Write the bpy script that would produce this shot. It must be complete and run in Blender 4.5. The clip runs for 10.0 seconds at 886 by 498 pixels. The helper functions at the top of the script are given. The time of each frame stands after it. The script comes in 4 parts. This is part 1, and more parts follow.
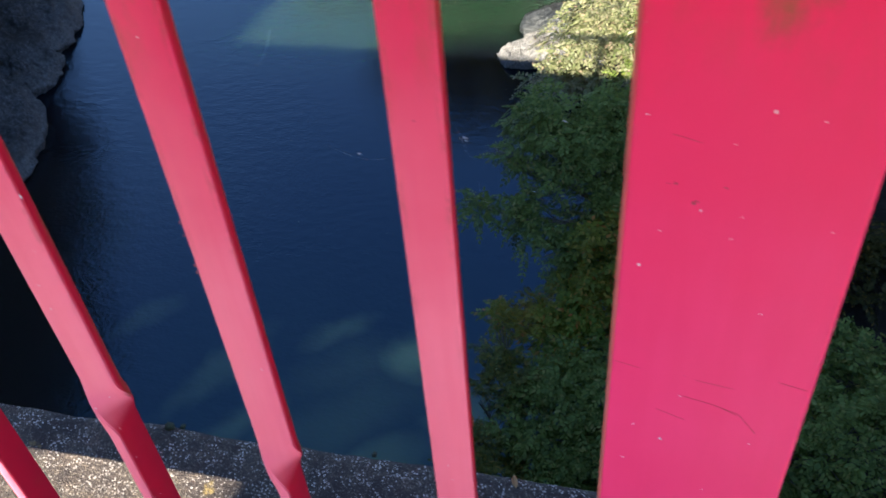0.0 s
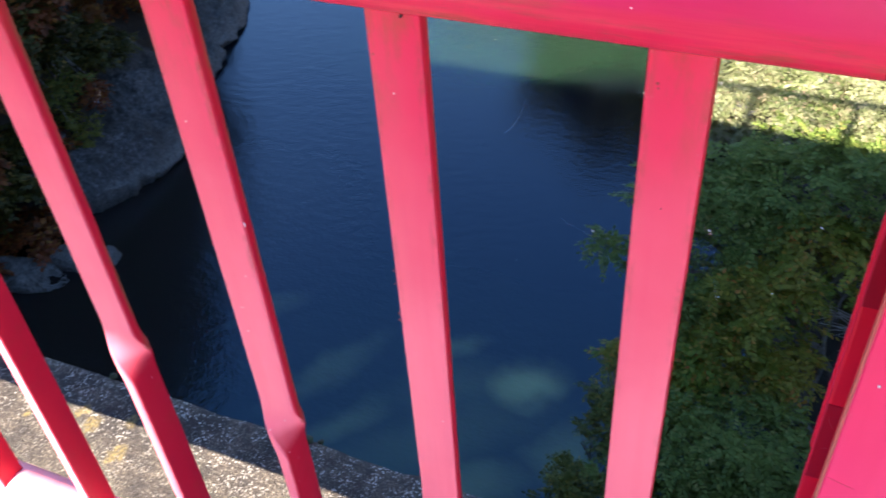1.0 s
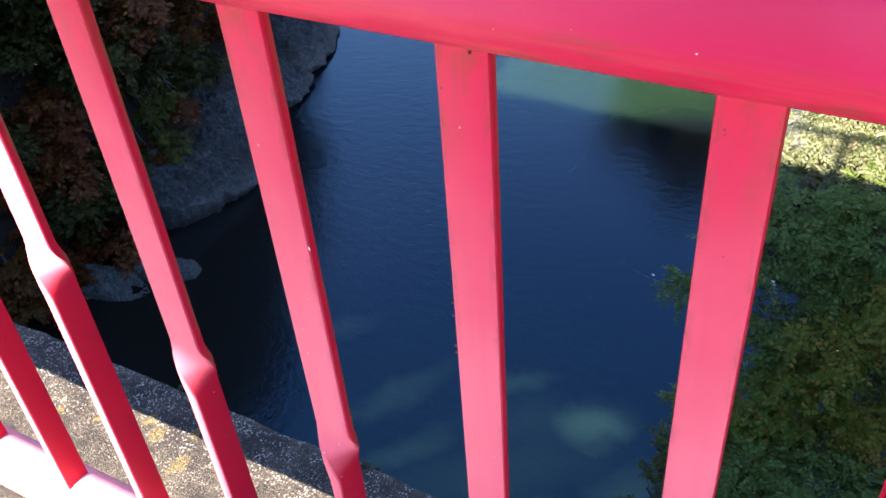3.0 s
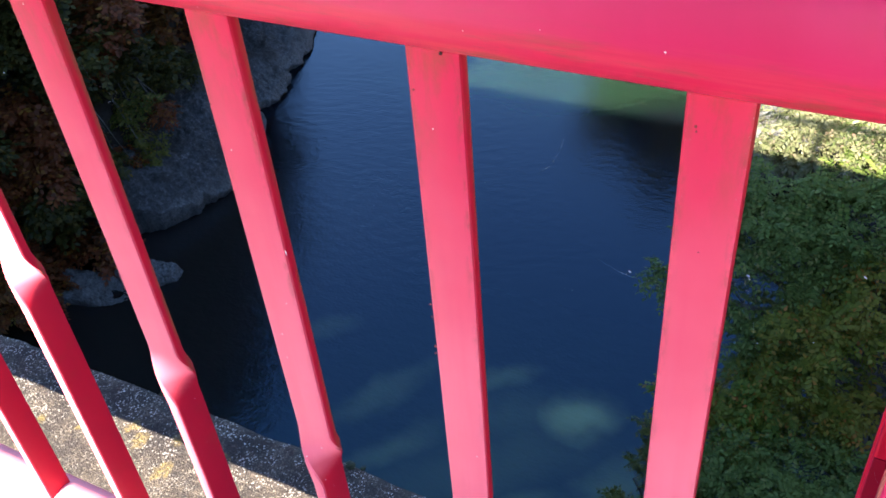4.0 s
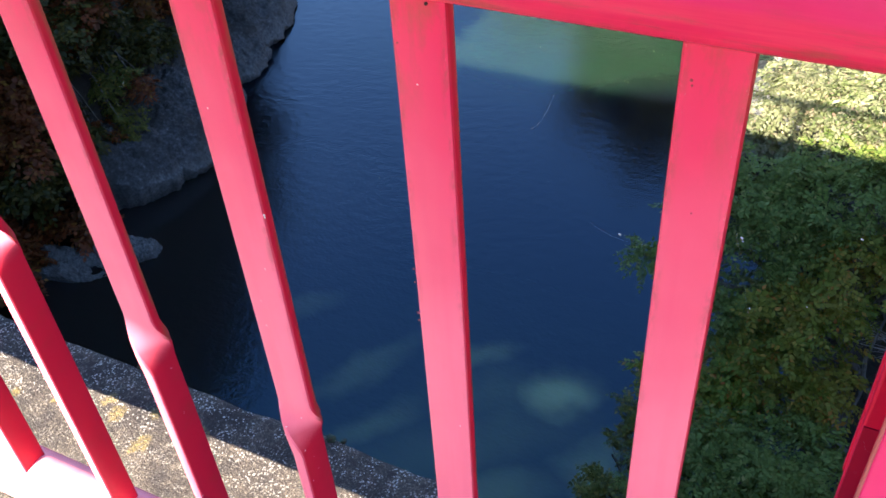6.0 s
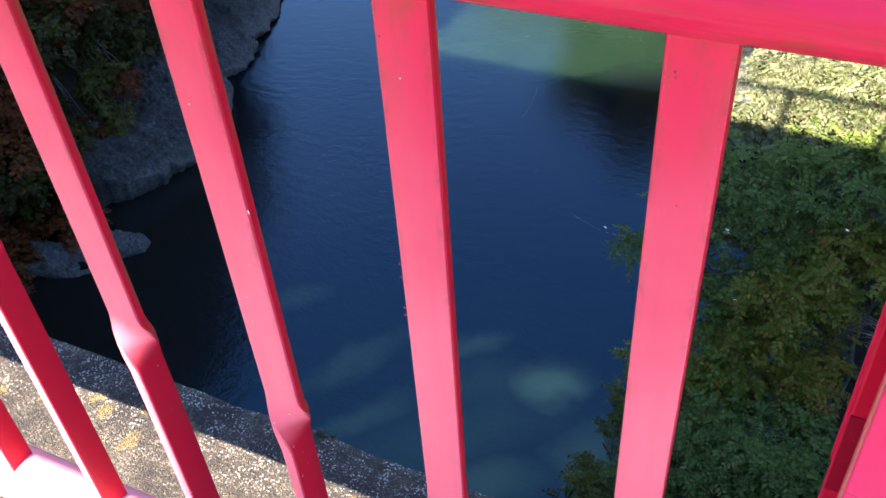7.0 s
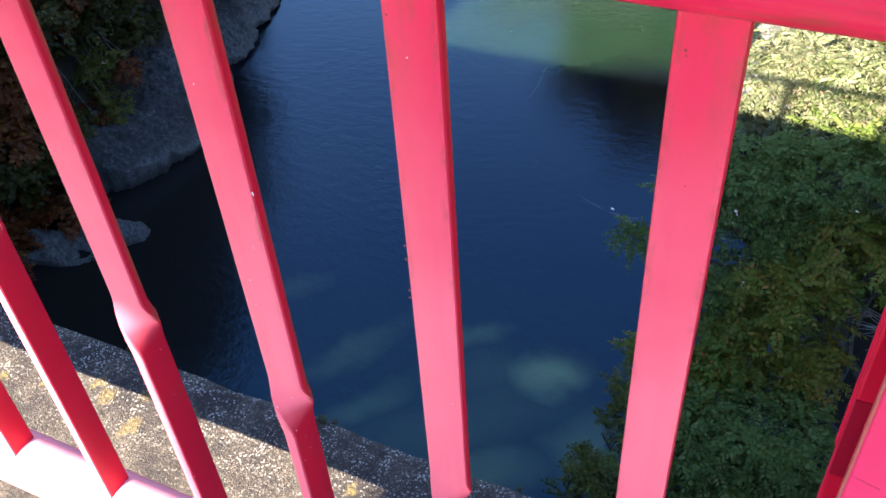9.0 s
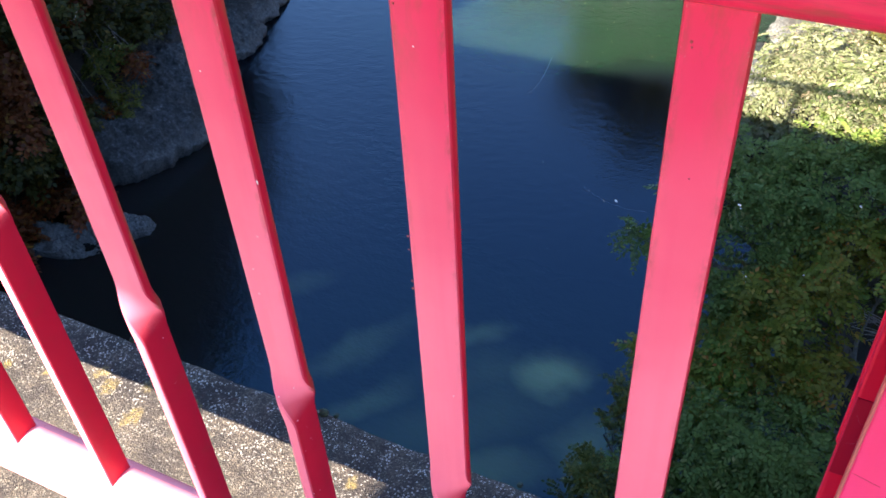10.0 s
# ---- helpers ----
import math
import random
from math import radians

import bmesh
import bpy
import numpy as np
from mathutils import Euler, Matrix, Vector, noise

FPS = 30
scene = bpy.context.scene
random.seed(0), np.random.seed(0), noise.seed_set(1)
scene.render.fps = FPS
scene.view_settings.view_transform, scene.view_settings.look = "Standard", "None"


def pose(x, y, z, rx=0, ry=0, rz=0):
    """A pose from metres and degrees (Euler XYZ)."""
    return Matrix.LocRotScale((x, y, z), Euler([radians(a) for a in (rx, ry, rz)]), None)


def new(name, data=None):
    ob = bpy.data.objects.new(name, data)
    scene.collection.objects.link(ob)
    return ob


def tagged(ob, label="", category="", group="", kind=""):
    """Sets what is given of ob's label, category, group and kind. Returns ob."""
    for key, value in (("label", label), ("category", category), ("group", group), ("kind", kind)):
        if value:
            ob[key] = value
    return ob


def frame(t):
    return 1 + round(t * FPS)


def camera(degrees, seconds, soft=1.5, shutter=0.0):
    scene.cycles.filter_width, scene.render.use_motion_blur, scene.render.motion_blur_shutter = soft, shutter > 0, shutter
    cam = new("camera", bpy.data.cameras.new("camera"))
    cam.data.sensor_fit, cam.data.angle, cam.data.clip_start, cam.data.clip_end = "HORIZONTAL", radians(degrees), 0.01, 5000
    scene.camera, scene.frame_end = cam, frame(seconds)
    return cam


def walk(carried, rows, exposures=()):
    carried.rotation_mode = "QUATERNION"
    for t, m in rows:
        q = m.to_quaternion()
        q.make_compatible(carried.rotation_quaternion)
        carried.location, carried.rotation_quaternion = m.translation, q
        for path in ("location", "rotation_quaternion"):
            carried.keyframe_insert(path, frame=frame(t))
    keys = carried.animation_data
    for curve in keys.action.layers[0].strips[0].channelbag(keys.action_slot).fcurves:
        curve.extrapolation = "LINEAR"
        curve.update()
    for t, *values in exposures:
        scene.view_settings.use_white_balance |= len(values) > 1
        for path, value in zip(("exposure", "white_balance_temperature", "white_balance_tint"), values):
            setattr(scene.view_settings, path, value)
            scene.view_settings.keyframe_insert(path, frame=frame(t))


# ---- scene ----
# ---------------------------------------------------------------- camera
cam = camera(51.54, 10.0, soft=1.6, shutter=0.3)
# seconds, place, tilt, lean, turn
PATH = (
    (0.0, 0.2566, -0.3697, 1.0567, 46.89, -5.48, 15.99),
    (0.2, 0.2118, -0.3646, 1.0592, 47.27, -4.24, 14.72),
    (0.5, 0.1891, -0.3572, 1.0607, 48.50, -2.20, 15.57),
    (0.7, 0.1900, -0.3590, 1.0630, 48.50, -2.55, 19.05),
    (1.0, 0.1959, -0.3626, 1.0747, 49.02, -4.61, 25.82),
    (1.2, 0.1952, -0.3632, 1.0727, 49.12, -5.05, 28.62),
    (1.5, 0.1950, -0.3746, 1.0760, 50.68, -4.60, 31.71),
    (1.7, 0.1931, -0.3681, 1.0766, 51.90, -4.58, 33.60),
    (2.0, 0.1925, -0.3707, 1.0799, 52.66, -4.18, 33.52),
    (2.5, 0.2016, -0.3627, 1.0780, 52.01, -4.60, 31.69),
    (2.7, 0.2026, -0.3597, 1.0763, 51.65, -4.88, 31.78),
    (3.8, 0.2061, -0.3575, 1.0765, 50.97, -5.52, 30.41),
    (4.0, 0.2052, -0.3548, 1.0774, 50.98, -5.58, 30.22),
    (4.5, 0.1975, -0.3462, 1.0671, 50.38, -5.64, 29.13),
    (5.0, 0.1995, -0.3486, 1.0628, 49.98, -5.33, 28.95),
    (5.5, 0.1999, -0.3519, 1.0635, 49.78, -4.83, 29.19),
    (6.0, 0.1995, -0.3496, 1.0606, 49.49, -4.44, 28.86),
    (6.2, 0.2006, -0.3479, 1.0601, 49.37, -4.43, 28.54),
    (7.3, 0.1997, -0.3455, 1.0601, 48.70, -4.63, 28.01),
    (7.5, 0.1996, -0.3457, 1.0601, 48.59, -4.63, 27.96),
    (8.0, 0.1999, -0.3468, 1.0571, 48.42, -4.45, 28.04),
    (8.5, 0.2000, -0.3450, 1.0561, 48.48, -4.56, 28.19),
    (9.0, 0.1972, -0.3482, 1.0551, 48.27, -4.37, 28.08),
    (9.5, 0.1970, -0.3497, 1.0526, 48.24, -4.07, 28.08),
    (10.0, 0.1994, -0.3510, 1.0517, 48.23, -3.71, 28.49),
)
walk(cam, [(t, pose(x, y, z, 0, 0, turn) @ pose(0, 0, 0, tilt) @ pose(0, 0, 0, 0, 0, lean))
           for t, x, y, z, tilt, lean, turn in PATH], exposures=((0.0, 2.80, 6350, 11), (0.5, 2.95, 6350, 11), (1.0, 3.20, 6350, 11), (2.0, 3.19, 6350, 11), (5.0, 3.25, 6350, 11), (10.0, 3.26, 6350, 11)))

# ---------------------------------------------------------------- light
SUN_DIR = Vector((0.178, 1.0, -0.598)).normalized()
sun = new("sun", bpy.data.lights.new("sun", "SUN"))
sun.data.energy, sun.data.angle, sun.data.color = 5.0, radians(0.53), (1.0, 0.93, 0.77)
sun.matrix_world = Matrix.Translation((0, -30, 30)) @ SUN_DIR.to_track_quat("-Z", "Y").to_matrix().to_4x4()
world = bpy.data.worlds.new("sky")
scene.world = world
world.use_nodes = True
wn = world.node_tree
sky = wn.nodes.new("ShaderNodeTexSky")
sky.sky_type, sky.sun_disc = "NISHITA", False
sky.altitude, sky.ozone_density, sky.dust_density = 800, 4.0, 0.2
sky.sun_elevation, sky.sun_rotation = math.asin(-SUN_DIR.z), math.atan2(-SUN_DIR.x, -SUN_DIR.y)
wn.nodes["Background"].inputs["Strength"].default_value = 0.063
wn.links.new(sky.outputs[0], wn.nodes["Background"].inputs["Color"])


# ---------------------------------------------------------------- materials
def material(name, rough=0.5, metal=0.0):
    m = bpy.data.materials.new(name)
    m.use_nodes = True
    b = m.node_tree.nodes["Principled BSDF"]
    b.inputs["Roughness"].default_value, b.inputs["Metallic"].default_value = rough, metal
    return m, m.node_tree, b


def node(nt, kind, ins=None, **props):
    n = nt.nodes.new(kind)
    for k, v in props.items():
        setattr(n, k, v)
    for k, v in (ins or {}).items():
        if isinstance(v, bpy.types.NodeSocket):
            nt.links.new(v, n.inputs[k])
        else:
            n.inputs[k].default_value = v
    return n


def place_of(nt):
    return nt.nodes.new("ShaderNodeNewGeometry").outputs["Position"]


def grain(nt, scale, detail=4.0, rough=0.55, vec=None, stretch=None, dist=0.0):
    vec = vec or place_of(nt)
    if stretch:
        vec = node(nt, "ShaderNodeVectorMath", {0: vec, 1: stretch}, operation="MULTIPLY").outputs[0]
    return node(nt, "ShaderNodeTexNoise", {"Vector": vec, "Scale": scale, "Detail": detail, "Roughness": rough,
                                           "Distortion": dist}).outputs["Fac"]


def ramp(nt, fac, stops):
    n = node(nt, "ShaderNodeValToRGB", {"Fac": fac})
    e = n.color_ramp.elements
    while len(e) < len(stops):
        e.new(0.5)
    for el, (p, c) in zip(e, stops):
        el.position = p
        el.color = (*c, 1) if len(c) == 3 else (c[0],) * 3 + (1,)
    return n.outputs[0]


def blend(nt, fac, a, b, kind="MIX"):
    n = node(nt, "ShaderNodeMix", data_type="RGBA", blend_type=kind)
    for i, v in ((0, fac), (6, a), (7, b)):
        if isinstance(v, bpy.types.NodeSocket):
            nt.links.new(v, n.inputs[i])
        else:
            n.inputs[i].default_value = v if i == 0 else (*v, 1)
    return n.outputs[2]


def calc(nt, op, *vals):
    return node(nt, "ShaderNodeMath", dict(enumerate(vals)), operation=op).outputs[0]


def bump(nt, b, height, strength, distance):
    n = node(nt, "ShaderNodeBump", {"Height": height, "Strength": strength, "Distance": distance})
    nt.links.new(n.outputs[0], b.inputs["Normal"])


def red_paint(name, base, dark, shade_red, grime=0.45, edge=0.0154, bloom=False, run=None, red=(0.85, 0.45, 0.50)):
    m, nt, b = material(name)
    c = ramp(nt, grain(nt, 9, 5), [(0.3, dark), (0.62, base)])
    # streaks running down the paint
    c = blend(nt, calc(nt, "MULTIPLY", ramp(nt, grain(nt, 60, 3, stretch=(1, 1, 0.08)), [(0.45, (0,)), (0.75, (1,))]), 0.45), c,
              (base[0] * 0.90, base[1] * 0.62, base[2] * 0.74))
    # shade under the handrail painted in: deeper, darker red towards the top
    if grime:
        top_shade = node(nt, "ShaderNodeMapRange", {0: calc(nt, "ADD", node(nt, "ShaderNodeSeparateXYZ", {0: place_of(nt)}).outputs[2],
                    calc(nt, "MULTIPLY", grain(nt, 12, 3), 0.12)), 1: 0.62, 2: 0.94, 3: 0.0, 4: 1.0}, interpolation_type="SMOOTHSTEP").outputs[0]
        c = blend(nt, top_shade, c, tuple(v * k for v, k in zip(base, red)))
    # painted light: faces turned to the noon sun are pinker, all others a dark red
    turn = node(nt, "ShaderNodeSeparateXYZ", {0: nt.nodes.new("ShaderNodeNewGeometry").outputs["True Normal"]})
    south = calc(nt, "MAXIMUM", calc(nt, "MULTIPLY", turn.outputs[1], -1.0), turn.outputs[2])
    # worn: mask of the painted sunlight, 1 on faces turned to the sun
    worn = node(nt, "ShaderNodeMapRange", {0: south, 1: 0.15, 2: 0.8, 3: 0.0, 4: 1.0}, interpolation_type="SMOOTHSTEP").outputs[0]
    c = blend(nt, worn, blend(nt, ramp(nt, grain(nt, 40, 4), [(0.55, (0,)), (0.75, (0.15,))]), shade_red, (0.20, 0.05, 0.02)), c)
    # brown-green grime that gathers under the handrail weld
    tall = node(nt, "ShaderNodeSeparateXYZ", {0: place_of(nt)}).outputs[2]
    high = node(nt, "ShaderNodeMapRange", {0: tall, 1: 0.79, 2: 0.865, 3: 0.0, 4: 1.0}).outputs[0]
    if grime:
        c = blend(nt, calc(nt, "MULTIPLY", high, ramp(nt, grain(nt, 55, 5, 0.7, stretch=(1, 1, 0.35)), [(0.46, (0,)), (0.66, (grime,))])), c, (0.22, 0.095, 0.03))
    else:
        band = node(nt, "ShaderNodeMapRange", {0: calc(nt, "ADD", tall, calc(nt, "MULTIPLY", grain(nt, 25, 3), 0.004)), 1: 0.9160, 2: 0.9125, 3: 0.0, 4: 0.4}).outputs[0]
        c = blend(nt, band, c, (0.62, 0.016, 0.045))
        low = node(nt, "ShaderNodeMapRange", {0: tall, 1: 0.925, 2: 0.888, 3: 0.0, 4: 1.0}).outputs[0]
        c = blend(nt, calc(nt, "MULTIPLY", low, ramp(nt, grain(nt, 80, 5, 0.65, stretch=(0.12, 1, 1.8)), [(0.46, (0,)), (0.66, (0.6,))])), c, (0.74, 0.10, 0.12))
        c = blend(nt, calc(nt, "MULTIPLY", low, ramp(nt, grain(nt, 70, 6, 0.75, stretch=(0.3, 1, 1.5)), [(0.51, (0,)), (0.66, (0.8,))])), c, (0.24, 0.085, 0.04))
    # dirt and chips along the bars' edges
    if grime:
        side = calc(nt, "ABSOLUTE", node(nt, "ShaderNodeSeparateXYZ", {0: nt.nodes.new("ShaderNodeTexCoord").outputs["Object"]}).outputs[0])
        rim = node(nt, "ShaderNodeMapRange", {0: side, 1: edge - 0.0060, 2: edge - 0.0012, 3: 0.0, 4: 1.0}, interpolation_type="SMOOTHSTEP").outputs[0]
        upper = node(nt, "ShaderNodeMapRange", {0: tall, 1: 0.58, 2: 0.82, 3: 0.12, 4: 1.0}).outputs[0]
        rim = calc(nt, "MULTIPLY", calc(nt, "MULTIPLY", rim, worn), upper)
        c = blend(nt, calc(nt, "MULTIPLY", rim, ramp(nt, grain(nt, 70, 6, 0.75, stretch=(1, 1, 0.3)), [(0.48, (0,)), (0.64, (1.6 * grime,))])), c, (0.24, 0.07, 0.035))
        chip = calc(nt, "MULTIPLY", rim, calc(nt, "GREATER_THAN", grain(nt, 900, 2, stretch=(1, 1, 0.5)), 0.70))
        c = blend(nt, calc(nt, "MULTIPLY", chip, 0.6), c, (0.55, 0.30, 0.26))
    # green-brown run of algae below the weld
    if run:
        at = node(nt, "ShaderNodeMapping", {"Vector": nt.nodes.new("ShaderNodeTexCoord").outputs["Object"], "Location": (run[0], 0, run[1]), "Scale": (run[2], 10, run[3])}, vector_type="TEXTURE")
        d = calc(nt, "ADD", node(nt, "ShaderNodeVectorMath", {0: at.outputs[0]}, operation="LENGTH").outputs["Value"], calc(nt, "MULTIPLY", grain(nt, 90, 5, 0.7, stretch=(1, 1, 0.35)), 1.4))
        c = blend(nt, node(nt, "ShaderNodeMapRange", {0: d, 1: 1.65, 2: 0.75, 3: 0.0, 4: 1.0}, interpolation_type="SMOOTHSTEP").outputs[0], c, (0.16, 0.085, 0.018))
    # brown-green bloom on the far corner of the bars' narrow sides
    if bloom:
        at = node(nt, "ShaderNodeSeparateXYZ", {0: nt.nodes.new("ShaderNodeTexCoord").outputs["Object"]})
        deep = node(nt, "ShaderNodeMapRange", {0: at.outputs[1], 1: 0.0050, 2: 0.0085, 3: 0.0, 4: 1.0}).outputs[0]
        deep = calc(nt, "MULTIPLY", deep, calc(nt, "GREATER_THAN", calc(nt, "ABSOLUTE", at.outputs[0]), 0.0125))
        c = blend(nt, calc(nt, "MULTIPLY", deep, ramp(nt, grain(nt, 45, 6, 0.75, stretch=(1, 1, 0.25)), [(0.42, (0,)), (0.62, (0.7,))])), c, (0.14, 0.075, 0.028))
    # grime flecks and bird-lime specks
    vor = node(nt, "ShaderNodeTexVoronoi", {"Vector": place_of(nt), "Scale": 85.0, "Randomness": 1.0})
    pick = node(nt, "ShaderNodeSeparateColor", {0: vor.outputs["Color"]}).outputs[0]
    speck = calc(nt, "MULTIPLY", calc(nt, "LESS_THAN", vor.outputs["Distance"], 0.046), calc(nt, "GREATER_THAN", pick, 0.76))
    c = blend(nt, speck, c, (0.75, 0.62, 0.60))
    dirt = calc(nt, "MULTIPLY", calc(nt, "LESS_THAN", vor.outputs["Distance"], 0.04), calc(nt, "LESS_THAN", pick, 0.05))
    c = blend(nt, dirt, c, (0.16, 0.02, 0.03))
    nt.links.new(c, b.inputs["Base Color"])
    nt.links.new(ramp(nt, grain(nt, 14, 4), [(0.3, (0.42,)), (0.7, (0.58,))]), b.inputs["Roughness"])
    b.inputs["Coat Weight"].default_value, b.inputs["Coat Roughness"].default_value = (0.05 if grime else 0.30), 0.28
    b.inputs["Specular IOR Level"].default_value = 0.16 if grime else 0.24
    bump(nt, b, grain(nt, 220, 3), 0.10, 0.0006)
    return m


# red: share of the base colour left in the painted shade at the top
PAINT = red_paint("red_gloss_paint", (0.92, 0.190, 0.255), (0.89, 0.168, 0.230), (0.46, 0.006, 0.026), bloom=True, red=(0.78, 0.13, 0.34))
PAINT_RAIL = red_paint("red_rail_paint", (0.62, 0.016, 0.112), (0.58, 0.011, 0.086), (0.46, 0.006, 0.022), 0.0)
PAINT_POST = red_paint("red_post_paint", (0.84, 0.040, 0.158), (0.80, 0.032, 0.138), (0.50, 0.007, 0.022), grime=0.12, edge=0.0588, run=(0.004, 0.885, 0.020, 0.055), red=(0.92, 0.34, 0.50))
# paler pink than the bars, for the bottom rail
PAINT_LOW = red_paint("pale_pink_paint", (0.85, 0.27, 0.29), (0.82, 0.24, 0.26), (0.60, 0.06, 0.10), edge=9.0)
PAINT_OLD = red_paint("red_old_paint", (0.80, 0.012, 0.055), (0.74, 0.009, 0.044), (0.80, 0.012, 0.055), edge=9.0)
# darker copy of the rear plate's red, for shade put on as patches
PAINT_SHADE = red_paint("patch_shade_paint", (0.42, 0.008, 0.036), (0.37, 0.006, 0.030), (0.40, 0.008, 0.034), edge=9.0)
PAINT_BEAD = red_paint("stained_edge_paint", (0.50, 0.13, 0.11), (0.34, 0.10, 0.07), (0.40, 0.10, 0.08), edge=9.0)
PAINT_LIME = material("bird_lime", 0.8)[0]
PAINT_LIME.node_tree.nodes["Principled BSDF"].inputs["Base Color"].default_value = (0.75, 0.72, 0.66, 1)


def concrete(name, pale):
    m, nt, b = material(name, 0.92)
    c = ramp(nt, grain(nt, 3.0, 6, 0.65), [(0.3, tuple(0.55 * v for v in pale)), (0.7, pale)])
    # washed-out aggregate: pale and dark grains
    v1 = node(nt, "ShaderNodeTexVoronoi", {"Vector": place_of(nt), "Scale": 520.0})
    c = blend(nt, 0.62, c, ramp(nt, node(nt, "ShaderNodeSeparateColor", {0: v1.outputs["Color"]}).outputs[1],
              [(0.0, (0.013, 0.009, 0.007)), (0.45, (0.036, 0.025, 0.019)), (0.75, (0.080, 0.058, 0.041)), (0.92, (0.17, 0.130, 0.096)), (0.985, (0.36, 0.31, 0.25))]))
    c = blend(nt, ramp(nt, grain(nt, 16, 5, 0.7), [(0.42, (0,)), (0.60, (0.75,))]), c, (0.015, 0.009, 0.009))
    # crusts of white and yellow lichen
    v2 = node(nt, "ShaderNodeTexVoronoi", {"Vector": place_of(nt), "Scale": 230.0})
    ragged = calc(nt, "ADD", v2.outputs["Distance"], calc(nt, "MULTIPLY", grain(nt, 700, 3, 0.7), 0.45))
    white = calc(nt, "MULTIPLY", calc(nt, "LESS_THAN", ragged, 0.56), ramp(nt, grain(nt, 34, 5, 0.75), [(0.47, (0,)), (0.54, (0.95,))]))
    outer = node(nt, "ShaderNodeMapRange", {0: calc(nt, "ADD", node(nt, "ShaderNodeSeparateXYZ", {0: place_of(nt)}).outputs[1],
                 calc(nt, "MULTIPLY", grain(nt, 14, 4), 0.14)), 1: 0.20, 2: 0.34, 3: 0.12, 4: 1.0}).outputs[0]
    c = blend(nt, calc(nt, "MULTIPLY", white, outer), c, (0.46, 0.41, 0.37))
    crust = None
    where = node(nt, "ShaderNodeVectorMath", {0: place_of(nt), 1: node(nt, "ShaderNodeVectorMath", {0: node(nt, "ShaderNodeTexNoise", {
        "Vector": place_of(nt), "Scale": 45.0, "Detail": 3.0}).outputs["Color"], "Scale": 0.035}, operation="SCALE").outputs[0]}, operation="ADD").outputs[0]
    for lx, ly, lr in LICHEN:
        d = node(nt, "ShaderNodeVectorMath", {0: where, 1: (lx + 0.0175, ly + 0.0175, 0.0175)}, operation="DISTANCE").outputs["Value"]
        f = node(nt, "ShaderNodeMapRange", {0: d, 1: lr, 2: lr * 0.45, 3: 0.0, 4: 1.0}, interpolation_type="SMOOTHSTEP").outputs[0]
        crust = f if crust is None else calc(nt, "MAXIMUM", crust, f)
    lich = calc(nt, "MULTIPLY", crust, ramp(nt, grain(nt, 170, 2), [(0.36, (0.15,)), (0.6, (0.95,))]))
    c = blend(nt, calc(nt, "MULTIPLY", lich, 0.8), c, (0.21, 0.145, 0.042))
    nt.links.new(c, b.inputs["Base Color"])
    h = calc(nt, "ADD", calc(nt, "MULTIPLY", grain(nt, 420, 3, 0.6), 0.6), calc(nt, "MULTIPLY", grain(nt, 40, 6, 0.75), 1.8))
    bump(nt, b, h, 1.0, 0.005)
    return m


LICHEN = ((-0.62, 0.175, 0.019), (-0.72, 0.225, 0.014), (-0.69, 0.21, 0.018), (-0.635, 0.235, 0.016), (-0.27, 0.21, 0.014),
          (-0.55, 0.24, 0.011), (-0.90, 0.04, 0.020), (-0.87, 0.18, 0.012), (-0.80, 0.19, 0.010))
CONCRETE = concrete("weathered_concrete", (0.112, 0.082, 0.062))
m, nt, b = material("worn_road_surface", 0.9)
nt.links.new(ramp(nt, grain(nt, 30, 6, 0.7), [(0.3, (0.27, 0.255, 0.235)), (0.7, (0.36, 0.345, 0.32))]), b.inputs["Base Color"])
bump(nt, b, grain(nt, 150, 3), 0.5, 0.004)
ROAD = m

# river water: murky blue-green body, sharp ripples, pale patches in its colour
m, nt, b = material("river_water", 0.14)
pos = place_of(nt)
warp = node(nt, "ShaderNodeTexNoise", {"Vector": pos, "Scale": 0.8, "Detail": 3.0})
wpos = node(nt, "ShaderNodeVectorMath", {0: pos, 1: node(nt, "ShaderNodeVectorMath", {0: warp.outputs["Color"], 1: (0.5, 0.5, 0.5)},
            operation="SUBTRACT").outputs[0]}, operation="ADD").outputs[0]
spos = node(nt, "ShaderNodeMix", {0: 0.95, 4: pos, 5: wpos}, data_type="VECTOR").outputs[1]
pale = None
for cx, cy, rx, ry, turn, amount in ((-4.25, 12.55, 0.86, 0.66, 0.4, 1.0), (-6.25, 12.9, 0.8, 0.36, 0.7, 0.34), (-8.75, 11.5, 1.5, 0.38, 1.05, 0.24),
                                     (-7.7, 10.2, 1.3, 0.42, 0.95, 0.30), (-4.5, 9.6, 1.3, 0.6, 0.6, 0.45), (-11.2, 12.8, 0.9, 0.35, 0.9, 0.15),
                                     (-2.9, 11.0, 0.7, 0.9, 0.1, 0.6), (-5.4, 10.6, 2.6, 1.0, 0.7, 0.22), (-5.4, 12.0, 1.6, 0.8, 0.5, 0.2)):
    mp = node(nt, "ShaderNodeMapping", {"Vector": spos, "Location": (cx, cy, 0), "Rotation": (0, 0, turn), "Scale": (rx, ry, 1000)},
              vector_type="TEXTURE")
    d = node(nt, "ShaderNodeVectorMath", {0: mp.outputs[0]}, operation="LENGTH").outputs["Value"]
    f = node(nt, "ShaderNodeMapRange", {0: d, 1: 1.55, 2: 0.05, 3: 0.0, 4: amount}, interpolation_type="SMOOTHSTEP").outputs[0]
    pale = f if pale is None else calc(nt, "MAXIMUM", pale, f)
